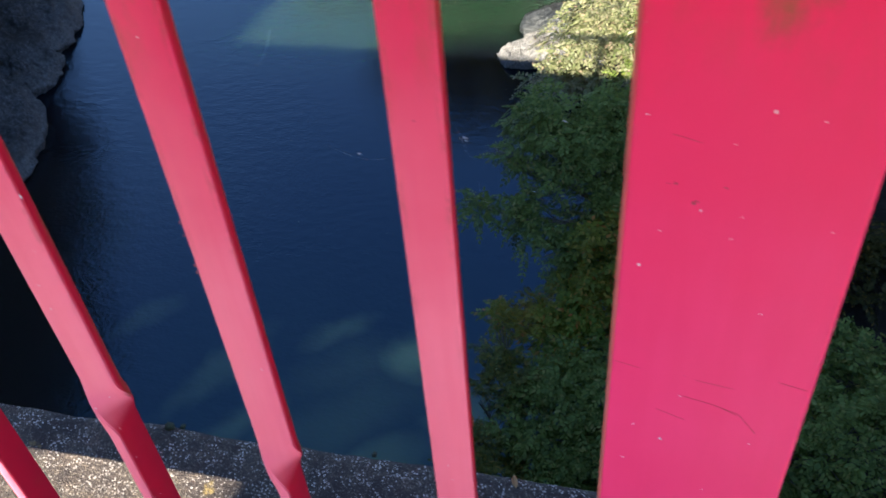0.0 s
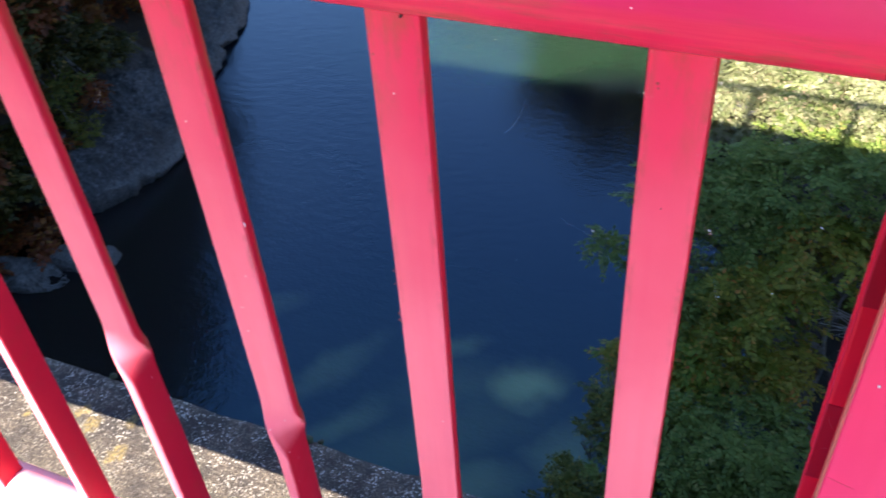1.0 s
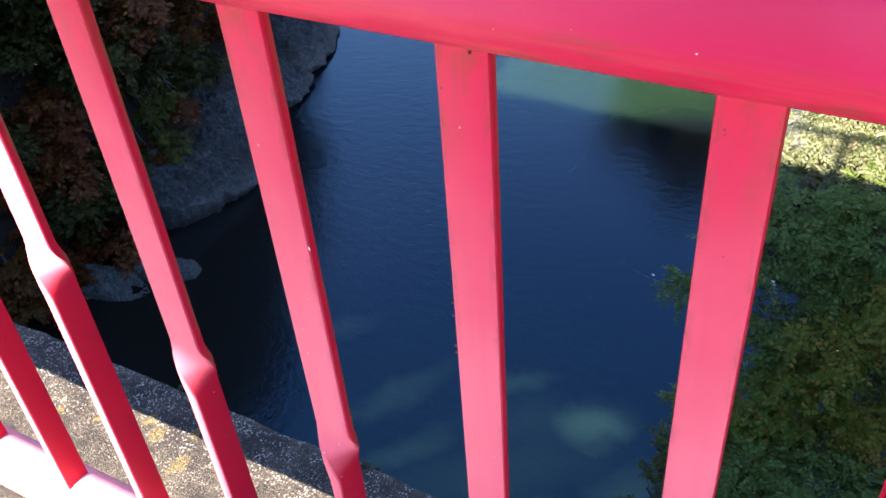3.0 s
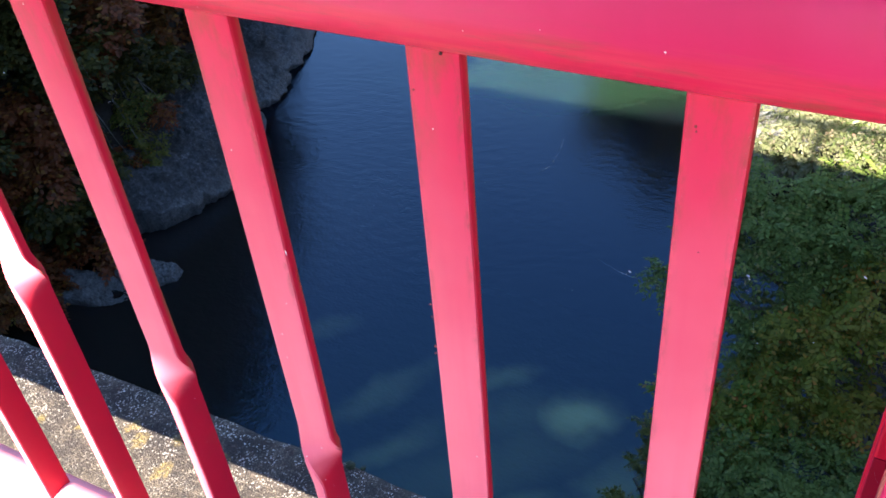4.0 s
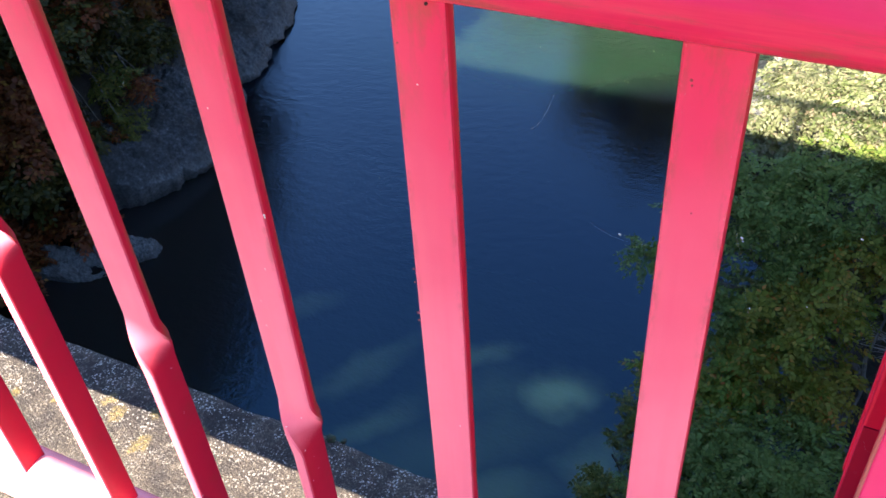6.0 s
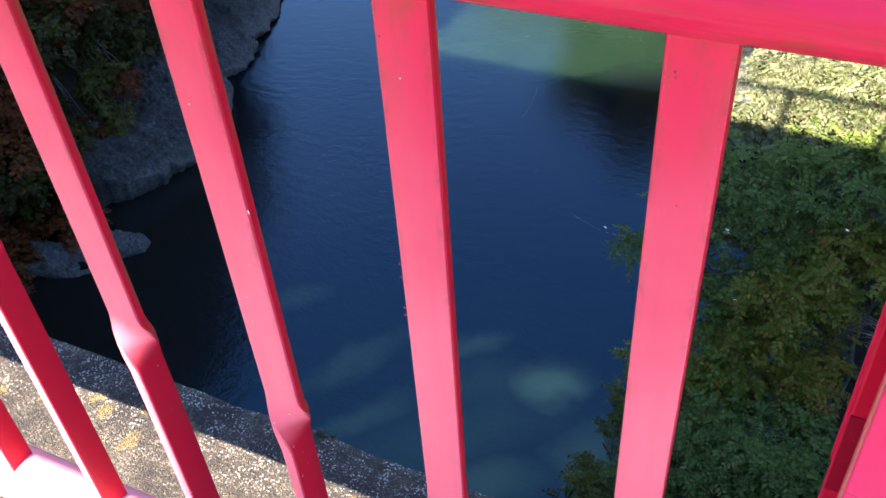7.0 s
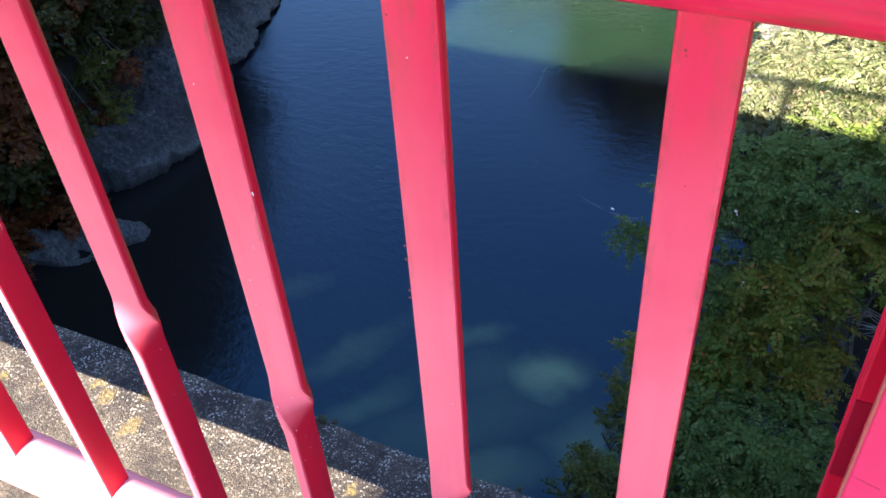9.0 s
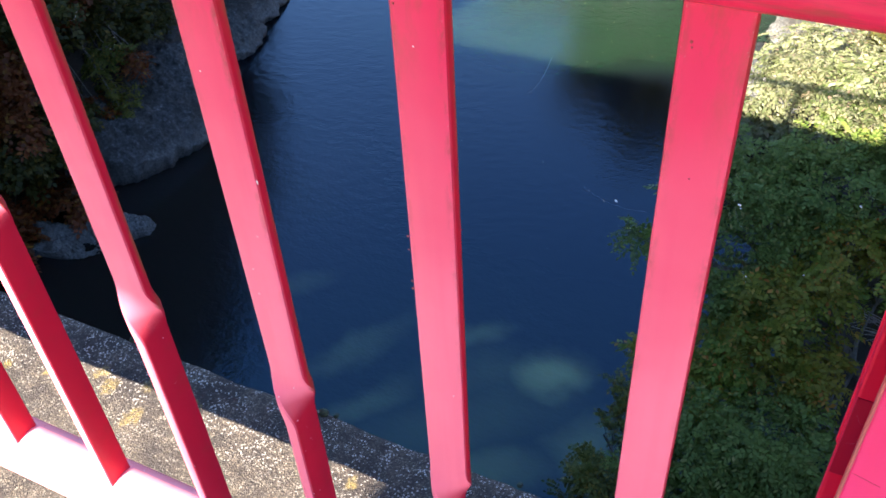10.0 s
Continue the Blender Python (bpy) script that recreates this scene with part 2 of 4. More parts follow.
deep = ramp(nt, grain(nt, 0.25, 3), [(0.3, (0.0014, 0.0022, 0.0045)), (0.7, (0.0020, 0.0032, 0.0060))])
# sunlit water beyond the bridge's shadow, painted as a greener body colour
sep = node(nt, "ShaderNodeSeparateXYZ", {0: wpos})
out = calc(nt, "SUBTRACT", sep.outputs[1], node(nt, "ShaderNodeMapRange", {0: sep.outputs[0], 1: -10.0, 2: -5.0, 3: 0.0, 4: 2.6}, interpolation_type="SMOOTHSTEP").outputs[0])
sun_green = calc(nt, "MULTIPLY", node(nt, "ShaderNodeMapRange", {0: out, 1: 22.5, 2: 25.5, 3: 0.0, 4: 1.0}, interpolation_type="SMOOTHSTEP").outputs[0],
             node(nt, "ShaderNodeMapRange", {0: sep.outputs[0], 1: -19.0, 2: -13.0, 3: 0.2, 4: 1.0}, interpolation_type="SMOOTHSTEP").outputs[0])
near = node(nt, "ShaderNodeMapRange", {0: sep.outputs[1], 1: 18.5, 2: 8.5, 3: 0.0, 4: 1.0}, interpolation_type="SMOOTHSTEP").outputs[0]
near = calc(nt, "MULTIPLY", near, node(nt, "ShaderNodeMapRange", {0: sep.outputs[0], 1: -13.0, 2: -7.0, 3: 0.0, 4: 1.0}, interpolation_type="SMOOTHSTEP").outputs[0])
# lens haze over the mirrored dark bank, put into the body colour
haze = calc(nt, "MULTIPLY", node(nt, "ShaderNodeMapRange", {0: sep.outputs[0], 1: -9.0, 2: -13.0, 3: 0.0, 4: 1.0}).outputs[0],
            node(nt, "ShaderNodeMapRange", {0: sep.outputs[1], 1: 22.0, 2: 17.0, 3: 0.0, 4: 1.0}).outputs[0])
deep = blend(nt, haze, deep, (0.0150, 0.0130, 0.0110))
body = blend(nt, near, deep, (0.018, 0.027, 0.0150))
body = blend(nt, sun_green, body, (0.0085, 0.0195, 0.0110))
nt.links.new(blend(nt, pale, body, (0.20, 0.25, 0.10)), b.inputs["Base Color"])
b.inputs["IOR"].default_value = 1.63
# light spreads sideways in the turbid water
b.subsurface_method = "BURLEY"
b.inputs["Subsurface Weight"].default_value = 1.0
b.inputs["Subsurface Radius"].default_value = (0.6, 1.0, 0.8)
b.inputs["Subsurface Scale"].default_value = 1.4
b.inputs["Specular Tint"].default_value = (0.25, 0.585, 1.0, 1)
rip = calc(nt, "ADD", grain(nt, 3.0, 4, 0.55, stretch=(0.85, 1.15, 1)), calc(nt, "MULTIPLY", grain(nt, 12.0, 2, 0.5, stretch=(0.8, 1.2, 1)), 0.40))
calm = ramp(nt, grain(nt, 0.10, 2), [(0.35, (0.35,)), (0.65, (1.0,))])
bump(nt, b, calc(nt, "MULTIPLY", rip, calm), 0.42, 0.032)
WATER = m

m, nt, b = material("river_rock", 0.85)
c = ramp(nt, grain(nt, 9.0, 10, 0.80), [(0.36, (0.016, 0.016, 0.016)), (0.48, (0.050, 0.049, 0.049)), (0.58, (0.10, 0.098, 0.097)), (0.67, (0.30, 0.29, 0.285))])
c = blend(nt, ramp(nt, grain(nt, 0.5, 5, 0.65), [(0.46, (0,)), (0.62, (0.85,))]), c, (0.024, 0.019, 0.014))
# stone scoured pale by floods near the waterline
flood = calc(nt, "ADD", node(nt, "ShaderNodeSeparateXYZ", {0: place_of(nt)}).outputs[2], calc(nt, "MULTIPLY", grain(nt, 1.3, 5, 0.65), 1.0))
scour = node(nt, "ShaderNodeMapRange", {0: flood, 1: -13.55, 2: -14.25, 3: 0.0, 4: 0.55}, interpolation_type="SMOOTHSTEP").outputs[0]
c = blend(nt, calc(nt, "MULTIPLY", scour, ramp(nt, grain(nt, 14.0, 8, 0.75), [(0.38, (0.1,)), (0.60, (1,))])), c, (0.25, 0.235, 0.22))
nt.links.new(c, b.inputs["Base Color"])
bump(nt, b, calc(nt, "ADD", grain(nt, 11.0, 9, 0.75), grain(nt, 2.2, 4, 0.6, stretch=(1.6, 0.6, 1))), 0.9, 0.08)
ROCK = m

m, nt, b = material("dark_rock", 0.5)
nt.links.new(ramp(nt, grain(nt, 8.0, 8, 0.75), [(0.4, (0.008, 0.009, 0.010)), (0.55, (0.020, 0.022, 0.022)), (0.7, (0.07, 0.07, 0.07))]), b.inputs["Base Color"])
bump(nt, b, grain(nt, 9.0, 8, 0.75), 0.9, 0.06)
ROCK_DARK = m

m, nt, b = material("gorge_soil", 0.95)
c = ramp(nt, grain(nt, 0.8, 8, 0.7), [(0.3, (0.016, 0.012, 0.009)), (0.55, (0.030, 0.022, 0.015)), (0.75, (0.06, 0.042, 0.027))])
nt.links.new(c, b.inputs["Base Color"])
bump(nt, b, grain(nt, 3, 8, 0.7), 1.0, 0.15)
SOIL = m

m, nt, b = material("bark", 0.9)
nt.links.new(ramp(nt, grain(nt, 18, 6, 0.65, stretch=(1, 1, 0.3)), [(0.3, (0.07, 0.06, 0.05)), (0.7, (0.26, 0.23, 0.20))]), b.inputs["Base Color"])
bump(nt, b, grain(nt, 40, 5, 0.7), 0.8, 0.01)
BARK = m


def leaf_material(name, stops, gloss=0.45):
    m, nt, b = material(name, gloss)
    geo = nt.nodes.new("ShaderNodeNewGeometry")
    b.inputs["Specular IOR Level"].default_value = 0.2
    c = ramp(nt, geo.outputs["Random Per Island"], stops)
    c = blend(nt, calc(nt, "MULTIPLY", ramp(nt, grain(nt, 0.9, 3), [(0.35, (0,)), (0.65, (1,))]), 0.45), c, stops[-2][1])
    c = blend(nt, 0.35, c, ramp(nt, grain(nt, 25, 3), [(0.3, (0.55,)), (0.7, (1.0,))]), "MULTIPLY")
    nt.links.new(c, b.inputs["Base Color"])
    tr = node(nt, "ShaderNodeBsdfTranslucent", {"Color": c})
    mix = node(nt, "ShaderNodeMixShader", {0: 0.4, 1: b.outputs[0], 2: tr.outputs[0]})
    nt.links.new(mix.outputs[0], nt.nodes["Material Output"].inputs["Surface"])
    return m


LEAF_GREEN = leaf_material("green_leaves", [(0.0, (0.068, 0.112, 0.020)), (0.4, (0.135, 0.190, 0.038)), (0.85, (0.215, 0.265, 0.060)), (1.0, (0.34, 0.29, 0.085))])
LEAF_TURNING = leaf_material("turning_leaves", [(0, (0.088, 0.151, 0.017)), (0.5, (0.160, 0.231, 0.027)), (0.84, (0.269, 0.277, 0.038)), (0.95, (0.437, 0.252, 0.042)), (1, (0.504, 0.151, 0.034))])
LEAF_PALE = leaf_material("pale_green_leaves", [(0.0, (0.065, 0.095, 0.022)), (0.3, (0.130, 0.155, 0.050)), (0.65, (0.195, 0.197, 0.095)), (0.9, (0.265, 0.248, 0.150)), (1.0, (0.33, 0.215, 0.145))])
LEAF_BROWN = leaf_material("autumn_brown_leaves", [(0, (0.054, 0.035, 0.008)), (0.4, (0.113, 0.052, 0.011)), (0.8, (0.197, 0.057, 0.014)), (1, (0.303, 0.150, 0.020))])
LEAF_OLIVE = leaf_material("olive_leaves", [(0, (0.025, 0.029, 0.008)), (0.5, (0.053, 0.057, 0.013)), (0.88, (0.098, 0.081, 0.017)), (1, (0.249, 0.151, 0.024))])
LEAF_OLIVE_GREEN = leaf_material("olive_green_leaves", [(0.0, (0.050, 0.070, 0.012)), (0.5, (0.105, 0.125, 0.022)), (0.88, (0.19, 0.175, 0.035)), (1.0, (0.36, 0.22, 0.04))])
LEAF_RUST = leaf_material("rusty_leaves", [(0, (0.068, 0.029, 0.011)), (0.4, (0.144, 0.047, 0.015)), (0.8, (0.255, 0.064, 0.021)), (1, (0.306, 0.170, 0.026))])
LEAF_YELLOW = leaf_material("yellow_leaves", [(0.0, (0.22, 0.20, 0.03)), (0.5, (0.42, 0.36, 0.06)), (0.85, (0.55, 0.46, 0.10)), (1.0, (0.50, 0.24, 0.06))])
m, nt, b = material("spider_silk", 0.4)
b.inputs["Base Color"].default_value = (0.45, 0.46, 0.48, 1)
SILK = m


# ---------------------------------------------------------------- mesh tools
def link_mesh(name, me, mat, parent=None, label="", smooth=False):
    me.materials.append(mat)
    if smooth:
        me.polygons.foreach_set("use_smooth", [True] * len(me.polygons))
    ob = new(name, me)
    if parent:
        ob.parent = parent
    return tagged(ob, label)


def part(name, bm, mat, parent=None, label="", smooth=False):
    me = bpy.data.meshes.new(name)
    bm.normal_update()
    bm.to_mesh(me)
    bm.free()
    return link_mesh(name, me, mat, parent, label, smooth)


def box(bm, lo, hi, bevel=0.0, seg=2):
    r = bmesh.ops.create_cube(bm, size=1.0, matrix=Matrix.Translation([(a + c) / 2 for a, c in zip(lo, hi)]) @ Matrix.Diagonal(
        [c - a for a, c in zip(lo, hi)] + [1]))
    if bevel:
        edges = list({e for v in r["verts"] for e in v.link_edges})
        bmesh.ops.bevel(bm, geom=edges, offset=bevel, segments=seg, affect="EDGES", profile=0.5)
    return bm


def loft(bm, rings, caps=True):
    vs = [[bm.verts.new(p) for p in ring] for ring in rings]
    n = len(vs[0])
    for a, c in zip(vs, vs[1:]):
        for i in range(n):
            bm.faces.new((a[i], a[(i + 1) % n], c[(i + 1) % n], c[i]))
    if caps:
        bm.faces.new(vs[0][::-1])
        bm.faces.new(vs[-1])
    return bm


def tube_mesh(paths, sides=6):
    """Verts and faces of tapered tubes along paths of (point, radius)."""
    verts, faces = [], []
    for path in paths:
        base = len(verts)
        for i, (p, r) in enumerate(path):
            a, c = path[max(i - 1, 0)][0], path[min(i + 1, len(path) - 1)][0]
            d = (Vector(c) - Vector(a)).normalized()
            u = d.cross(Vector((0.31, 0.17, 0.93))).normalized()
            w = d.cross(u)
            for k in range(sides):
                an = 2 * math.pi * k / sides
                verts.append(Vector(p) + (u * math.cos(an) + w * math.sin(an)) * r)
            if i:
                for k in range(sides):
                    q = base + (i - 1) * sides
                    faces.append((q + k, q + (k + 1) % sides, q + sides + (k + 1) % sides, q + sides + k))
    return verts, faces


def tubes(name, paths, mat, parent=None, label="", sides=6):
    v, f = tube_mesh(paths, sides)
    me = bpy.data.meshes.new(name)
    me.from_pydata([tuple(p) for p in v], [], f)
    return link_mesh(name, me, mat, parent, label, True)


# ---------------------------------------------------------------- land and water
WATER_Z = -15.0


def smooth01(k):
    k = min(1.0, max(0.0, k))
    return k * k * (3 - 2 * k)


def left_shore(y):
    return -17.4 - 0.42 * max(0.0, y - 18.5) + 0.35 * math.sin(y * 0.9)


def right_shore(y):
    return 1.2 - 0.16 * max(0.0, y - 9.0) + 0.3 * math.sin(y * 0.7) - 1.3 * max(0.0, y - 33)


def land(x, y):
    n = noise.fractal(Vector((x * 0.16, y * 0.16, 0.3)), 0.9, 2.1, 5)
    fine = noise.fractal(Vector((x * 0.7, y * 0.7, 4.1)), 0.8, 2.1, 4)
    dl, dr = left_shore(y) - x, x - right_shore(y)
    z = -17.0
    if dl > -1:
        z = min(7.0 - 16.0 * smooth01((y - 20.0) / 8.0) + 1.2 * n, -16.2 + 0.5 * max(0.0, dl - 0.6) + 2.8 * max(0.0, dl - 1.8)) + 0.8 * n * min(1.0, max(0.0, dl) / 4) + fine * 0.35
    elif dr > -1:
        z = min(0.5, -16.0 + 1.3 * max(0.0, dr)) + n * 0.8 + fine * 0.3
    # unseen ridge added upstream to shade the gorge; higher on the far bank
    shade_ridge = 1 - min(1.0, abs(y + 26.0) / 14.0)
    if shade_ridge > 0:
        z = max(z, -17.0 + (26.3 + 14.0 * smooth01((-21.6 - x) / 3.0)) * min(1.0, 1.6 * shade_ridge) + 0.35 * n)
    far = max(0.0, math.hypot(x, y) - 70) / 60
    return z + min(1.0, far) * 10


def axis(lo, hi, a, c, step, coarse):
    out, v = [], lo
    while v < hi:
        out.append(v)
        v += step if a <= v <= c else coarse
    return out + [hi]


xs = axis(-400, 400, -36, 12, 0.6, 9.0)
ys = axis(-300, 500, -2, 36, 0.6, 7.0)
gv = [(x, y, land(x, y)) for y in ys for x in xs]
nx = len(xs)
gf = [(j * nx + i, j * nx + i + 1, (j + 1) * nx + i + 1, (j + 1) * nx + i) for j in range(len(ys) - 1) for i in range(nx - 1)]
me = bpy.data.meshes.new("ground")
me.from_pydata(gv, [], gf)
tagged(link_mesh("ground", me, SOIL, smooth=True), "dark leaf-littered soil of the steep gorge banks", "ground", kind="structure")
bm = bmesh.new()
bmesh.ops.create_grid(bm, x_segments=8, y_segments=8, size=1, matrix=Matrix.Translation((-9, 80, WATER_Z)) @ Matrix.Diagonal((70, 110, 1, 1)))
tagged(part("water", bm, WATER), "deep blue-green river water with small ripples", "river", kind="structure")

# ---------------------------------------------------------------- bridge deck
def slab(name, lo, hi, mat, rough, seg, label, category):
    bm = bmesh.new()
    nxs, nys = seg
    rings = []
    r = 0.018
    prof = [(hi[1], lo[2]), (hi[1], -0.12), (hi[1], hi[2] - r), (hi[1] - r * 0.3, hi[2] - r * 0.3), (hi[1] - r, hi[2])]
    prof += [(hi[1] - r - (hi[1] - r - lo[1]) * k / nys, hi[2]) for k in range(1, nys + 1)] + [(lo[1], lo[2])]
    for i in range(nxs + 1):
        x = lo[0] + (hi[0] - lo[0]) * i / nxs
        ring = []
        for y, z in prof:
            p = Vector((x, y, z))
            if z > hi[2] - 0.05:
                k = noise.fractal(p * 9, 0.7, 2.2, 5) * rough
                p += Vector((0, k * (1.0 if y > hi[1] - 0.03 else 0.1), k * 0.6))
            ring.append(p)
        rings.append(ring)
    return tagged(part(name, loft(bm, rings), mat, smooth=True), label, category, kind="structure")


slab("bridge_curb", (-3.2, -0.28, -0.55), (3.2, 0.303, 0.0), CONCRETE, 0.004, (420, 24),
     "weathered pebbly concrete curb with yellow lichen", "curb")
# unseen deck, made wide so that its sunlit surface brightens the railing
bm = box(bmesh.new(), (-30, -8.5, -0.75), (30, -0.283, -0.16), 0.01)
tagged(part("road", bm, ROAD), "worn grey road surface of the bridge deck", "road", kind="structure")
for sx in (-1, 1):
    bm = box(bmesh.new(), (3.203 if sx > 0 else -30, -0.28, -0.55), (30 if sx > 0 else -3.203, 0.297, 0.0), 0.012)
    tagged(part("bridge_curb", bm, CONCRETE), "weathered pebbly concrete curb with yellow lichen", "curb", kind="structure")
bm = box(bmesh.new(), (-30, -8.2, -1.75), (30, 0.15, -0.753), 0.02)
tagged(part("bridge_girder", bm, CONCRETE), "concrete girder under the bridge deck", "girder", kind="structure")
# unseen block added behind the walkway to cast shade on the railing bars
bm = bmesh.new()
box(bm, (-0.905, -3.75, -0.16), (-0.18, -3.5, 2.772), 0.02)
box(bm, (-1.00, -3.78, 2.775), (-0.10, -3.47, 3.40), 0.03)
tagged(part("shade_block", bm, CONCRETE), "unseen added concrete block with a wider cap, shading the railing", "pillar", kind="structure")

# ---------------------------------------------------------------- railing
BAR_W, BAR_T = 0.0308, 0.0100
RAIL_R, RAIL_Y = 0.058, 0.006
RAIL_Z = 0.935
LOW_R, LOW_Z = 0.0325, 0.172
POSTS = (-4.841, -3.125, -1.41, 0.3085, 2.02)


def bar_section(angle, z, x=0.0):
    """A flat bar's rounded outline at height z, turned by angle."""
    hw, ht, r = BAR_W / 2, BAR_T / 2, 0.0022
    pts = []
    for cx, cy, a0 in ((hw - r, ht - r, 0), (-hw + r, ht - r, 90), (-hw + r, -ht + r, 180), (hw - r, -ht + r, 270)):
        for k in range(3):
            a = radians(a0 + 45 * k)
            pts.append((cx + r * math.cos(a), cy + r * math.sin(a)))
    c, s = math.cos(angle), math.sin(angle)
    return [(x + c * px - s * py, BAR_T / 2 + s * px + c * py, z) for px, py in pts]


def baluster(parent, x, twist_z, lean=0.0):
    bm = bmesh.new()
    lo, hi, half = LOW_Z + 0.015, RAIL_Z - RAIL_R + 0.012, 0.031
    levels = [hi, hi - 0.15, twist_z + half + 0.1] + [twist_z + half - 2 * half * k / 40 for k in range(41)] + [twist_z - half - 0.08, lo]
    rings = [bar_section(radians(90) * smooth01((twist_z + half - z) / (2 * half)), z) for z in levels]
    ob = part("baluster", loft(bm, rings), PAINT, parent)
    # each bar's lean is fitted to its edges in the camera's view
    ob.location = (x + 0.53 * lean, 0, 0)
    ob.rotation_euler.y = -lean
    return ob


def shade_smooth_angle(ob, deg=35):
    me = ob.data
    me.polygons.foreach_set("use_smooth", [True] * len(me.polygons))
    me.set_sharp_from_angle(angle=radians(deg))


railing = tagged(new("bridge_railing"), "red painted steel bridge railing with twisted flat bars", "railing")


def pipe(name, x0, x1, y, z, r, mat, flat=1.0, n=28, seg=40):
    bm = bmesh.new()
    rings = []
    for i in range(seg + 1):
        x = x0 + (x1 - x0) * i / seg
        rings.append([(x, y + r * math.cos(2 * math.pi * k / n), z + flat * r * math.sin(2 * math.pi * k / n)) for k in range(n)])
    return part(name, loft(bm, rings), mat, railing, smooth=True)


pipe("handrail", -5.2, 3.0, RAIL_Y, RAIL_Z, RAIL_R, PAINT_RAIL)
pipe("bottom_rail", -5.2, 3.0, BAR_T / 2, LOW_Z, LOW_R, PAINT_LOW)


def post(x):
    """A welded post of two flat plates joined by a web."""
    w, y0, top = 0.1176, -0.0076, RAIL_Z
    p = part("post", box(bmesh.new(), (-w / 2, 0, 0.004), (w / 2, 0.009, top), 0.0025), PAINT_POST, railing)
    p.location = (x, y0, 0)
    tubes("edge_bead", [[((-w / 2 + 0.0004, 0.0006, 0.02 + (top - 0.08) * k / 30), 0.0011) for k in range(31)]], PAINT_BEAD, p, "brown-stained edge", 6)
    part("web_plate", box(bmesh.new(), (-0.005, 0.0092, 0.004), (0.005, 0.0658, top), 0.001), PAINT_OLD, p)
    part("rear_plate", box(bmesh.new(), (-w / 2 - 0.001, 0.066, 0.004), (w / 2 + 0.001, 0.075, top), 0.002), PAINT_OLD, p)
    part("splice_plate", box(bmesh.new(), (-w / 2 - 0.0018, 0.0752, 0.556), (w / 2 + 0.0018, 0.0812, 0.792), 0.001), PAINT_OLD, p)
    # thin darker plates added where blocks of shade lie on the rear plate
    for z0, z1 in ((0.699, 0.778), (0.539, 0.613)):
        part("shade_patch", box(bmesh.new(), (-w / 2 - 0.0004, 0.0650, z0), (w / 2 + 0.0004, 0.0665, z1), 0.0003), PAINT_SHADE, p, "darker red patch standing in for shade")
    part("base_plate", box(bmesh.new(), (-0.09, -0.05, -0.004), (0.09, 0.12, 0.008), 0.002), PAINT, p)


for px in POSTS:
    post(px)
# bars of the bay in front of the walker: place along the railing and lean
NEAR_BARS = {-3: (-0.4243, 0.0048), -2: (-0.2782, 0.0110), -1: (-0.1356, 0.0054), 0: (0.0007, -0.0056), 1: (0.1422, -0.0023)}
bars = [(k, *NEAR_BARS[k]) if k in NEAR_BARS else (k, -0.4243 + 0.1417 * (k + 3), 0.003) for k in range(-8, 2)]
bars += [(k - 12, 0.4745 + 0.14 * k, 0.0) for k in range(11)] + [(k, x0 + 0.143 * k, 0.0) for x0 in (-2.98, -4.695) for k in range(11)]
for k, bx, lean in bars:
    tw = {-3: 0.586, -2: 0.524, -1: 0.489}.get(k, 0.441 - 0.048 * k)
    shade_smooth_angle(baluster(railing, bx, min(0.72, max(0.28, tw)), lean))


# ---------------------------------------------------------------- plants
rng = np.random.default_rng(7)


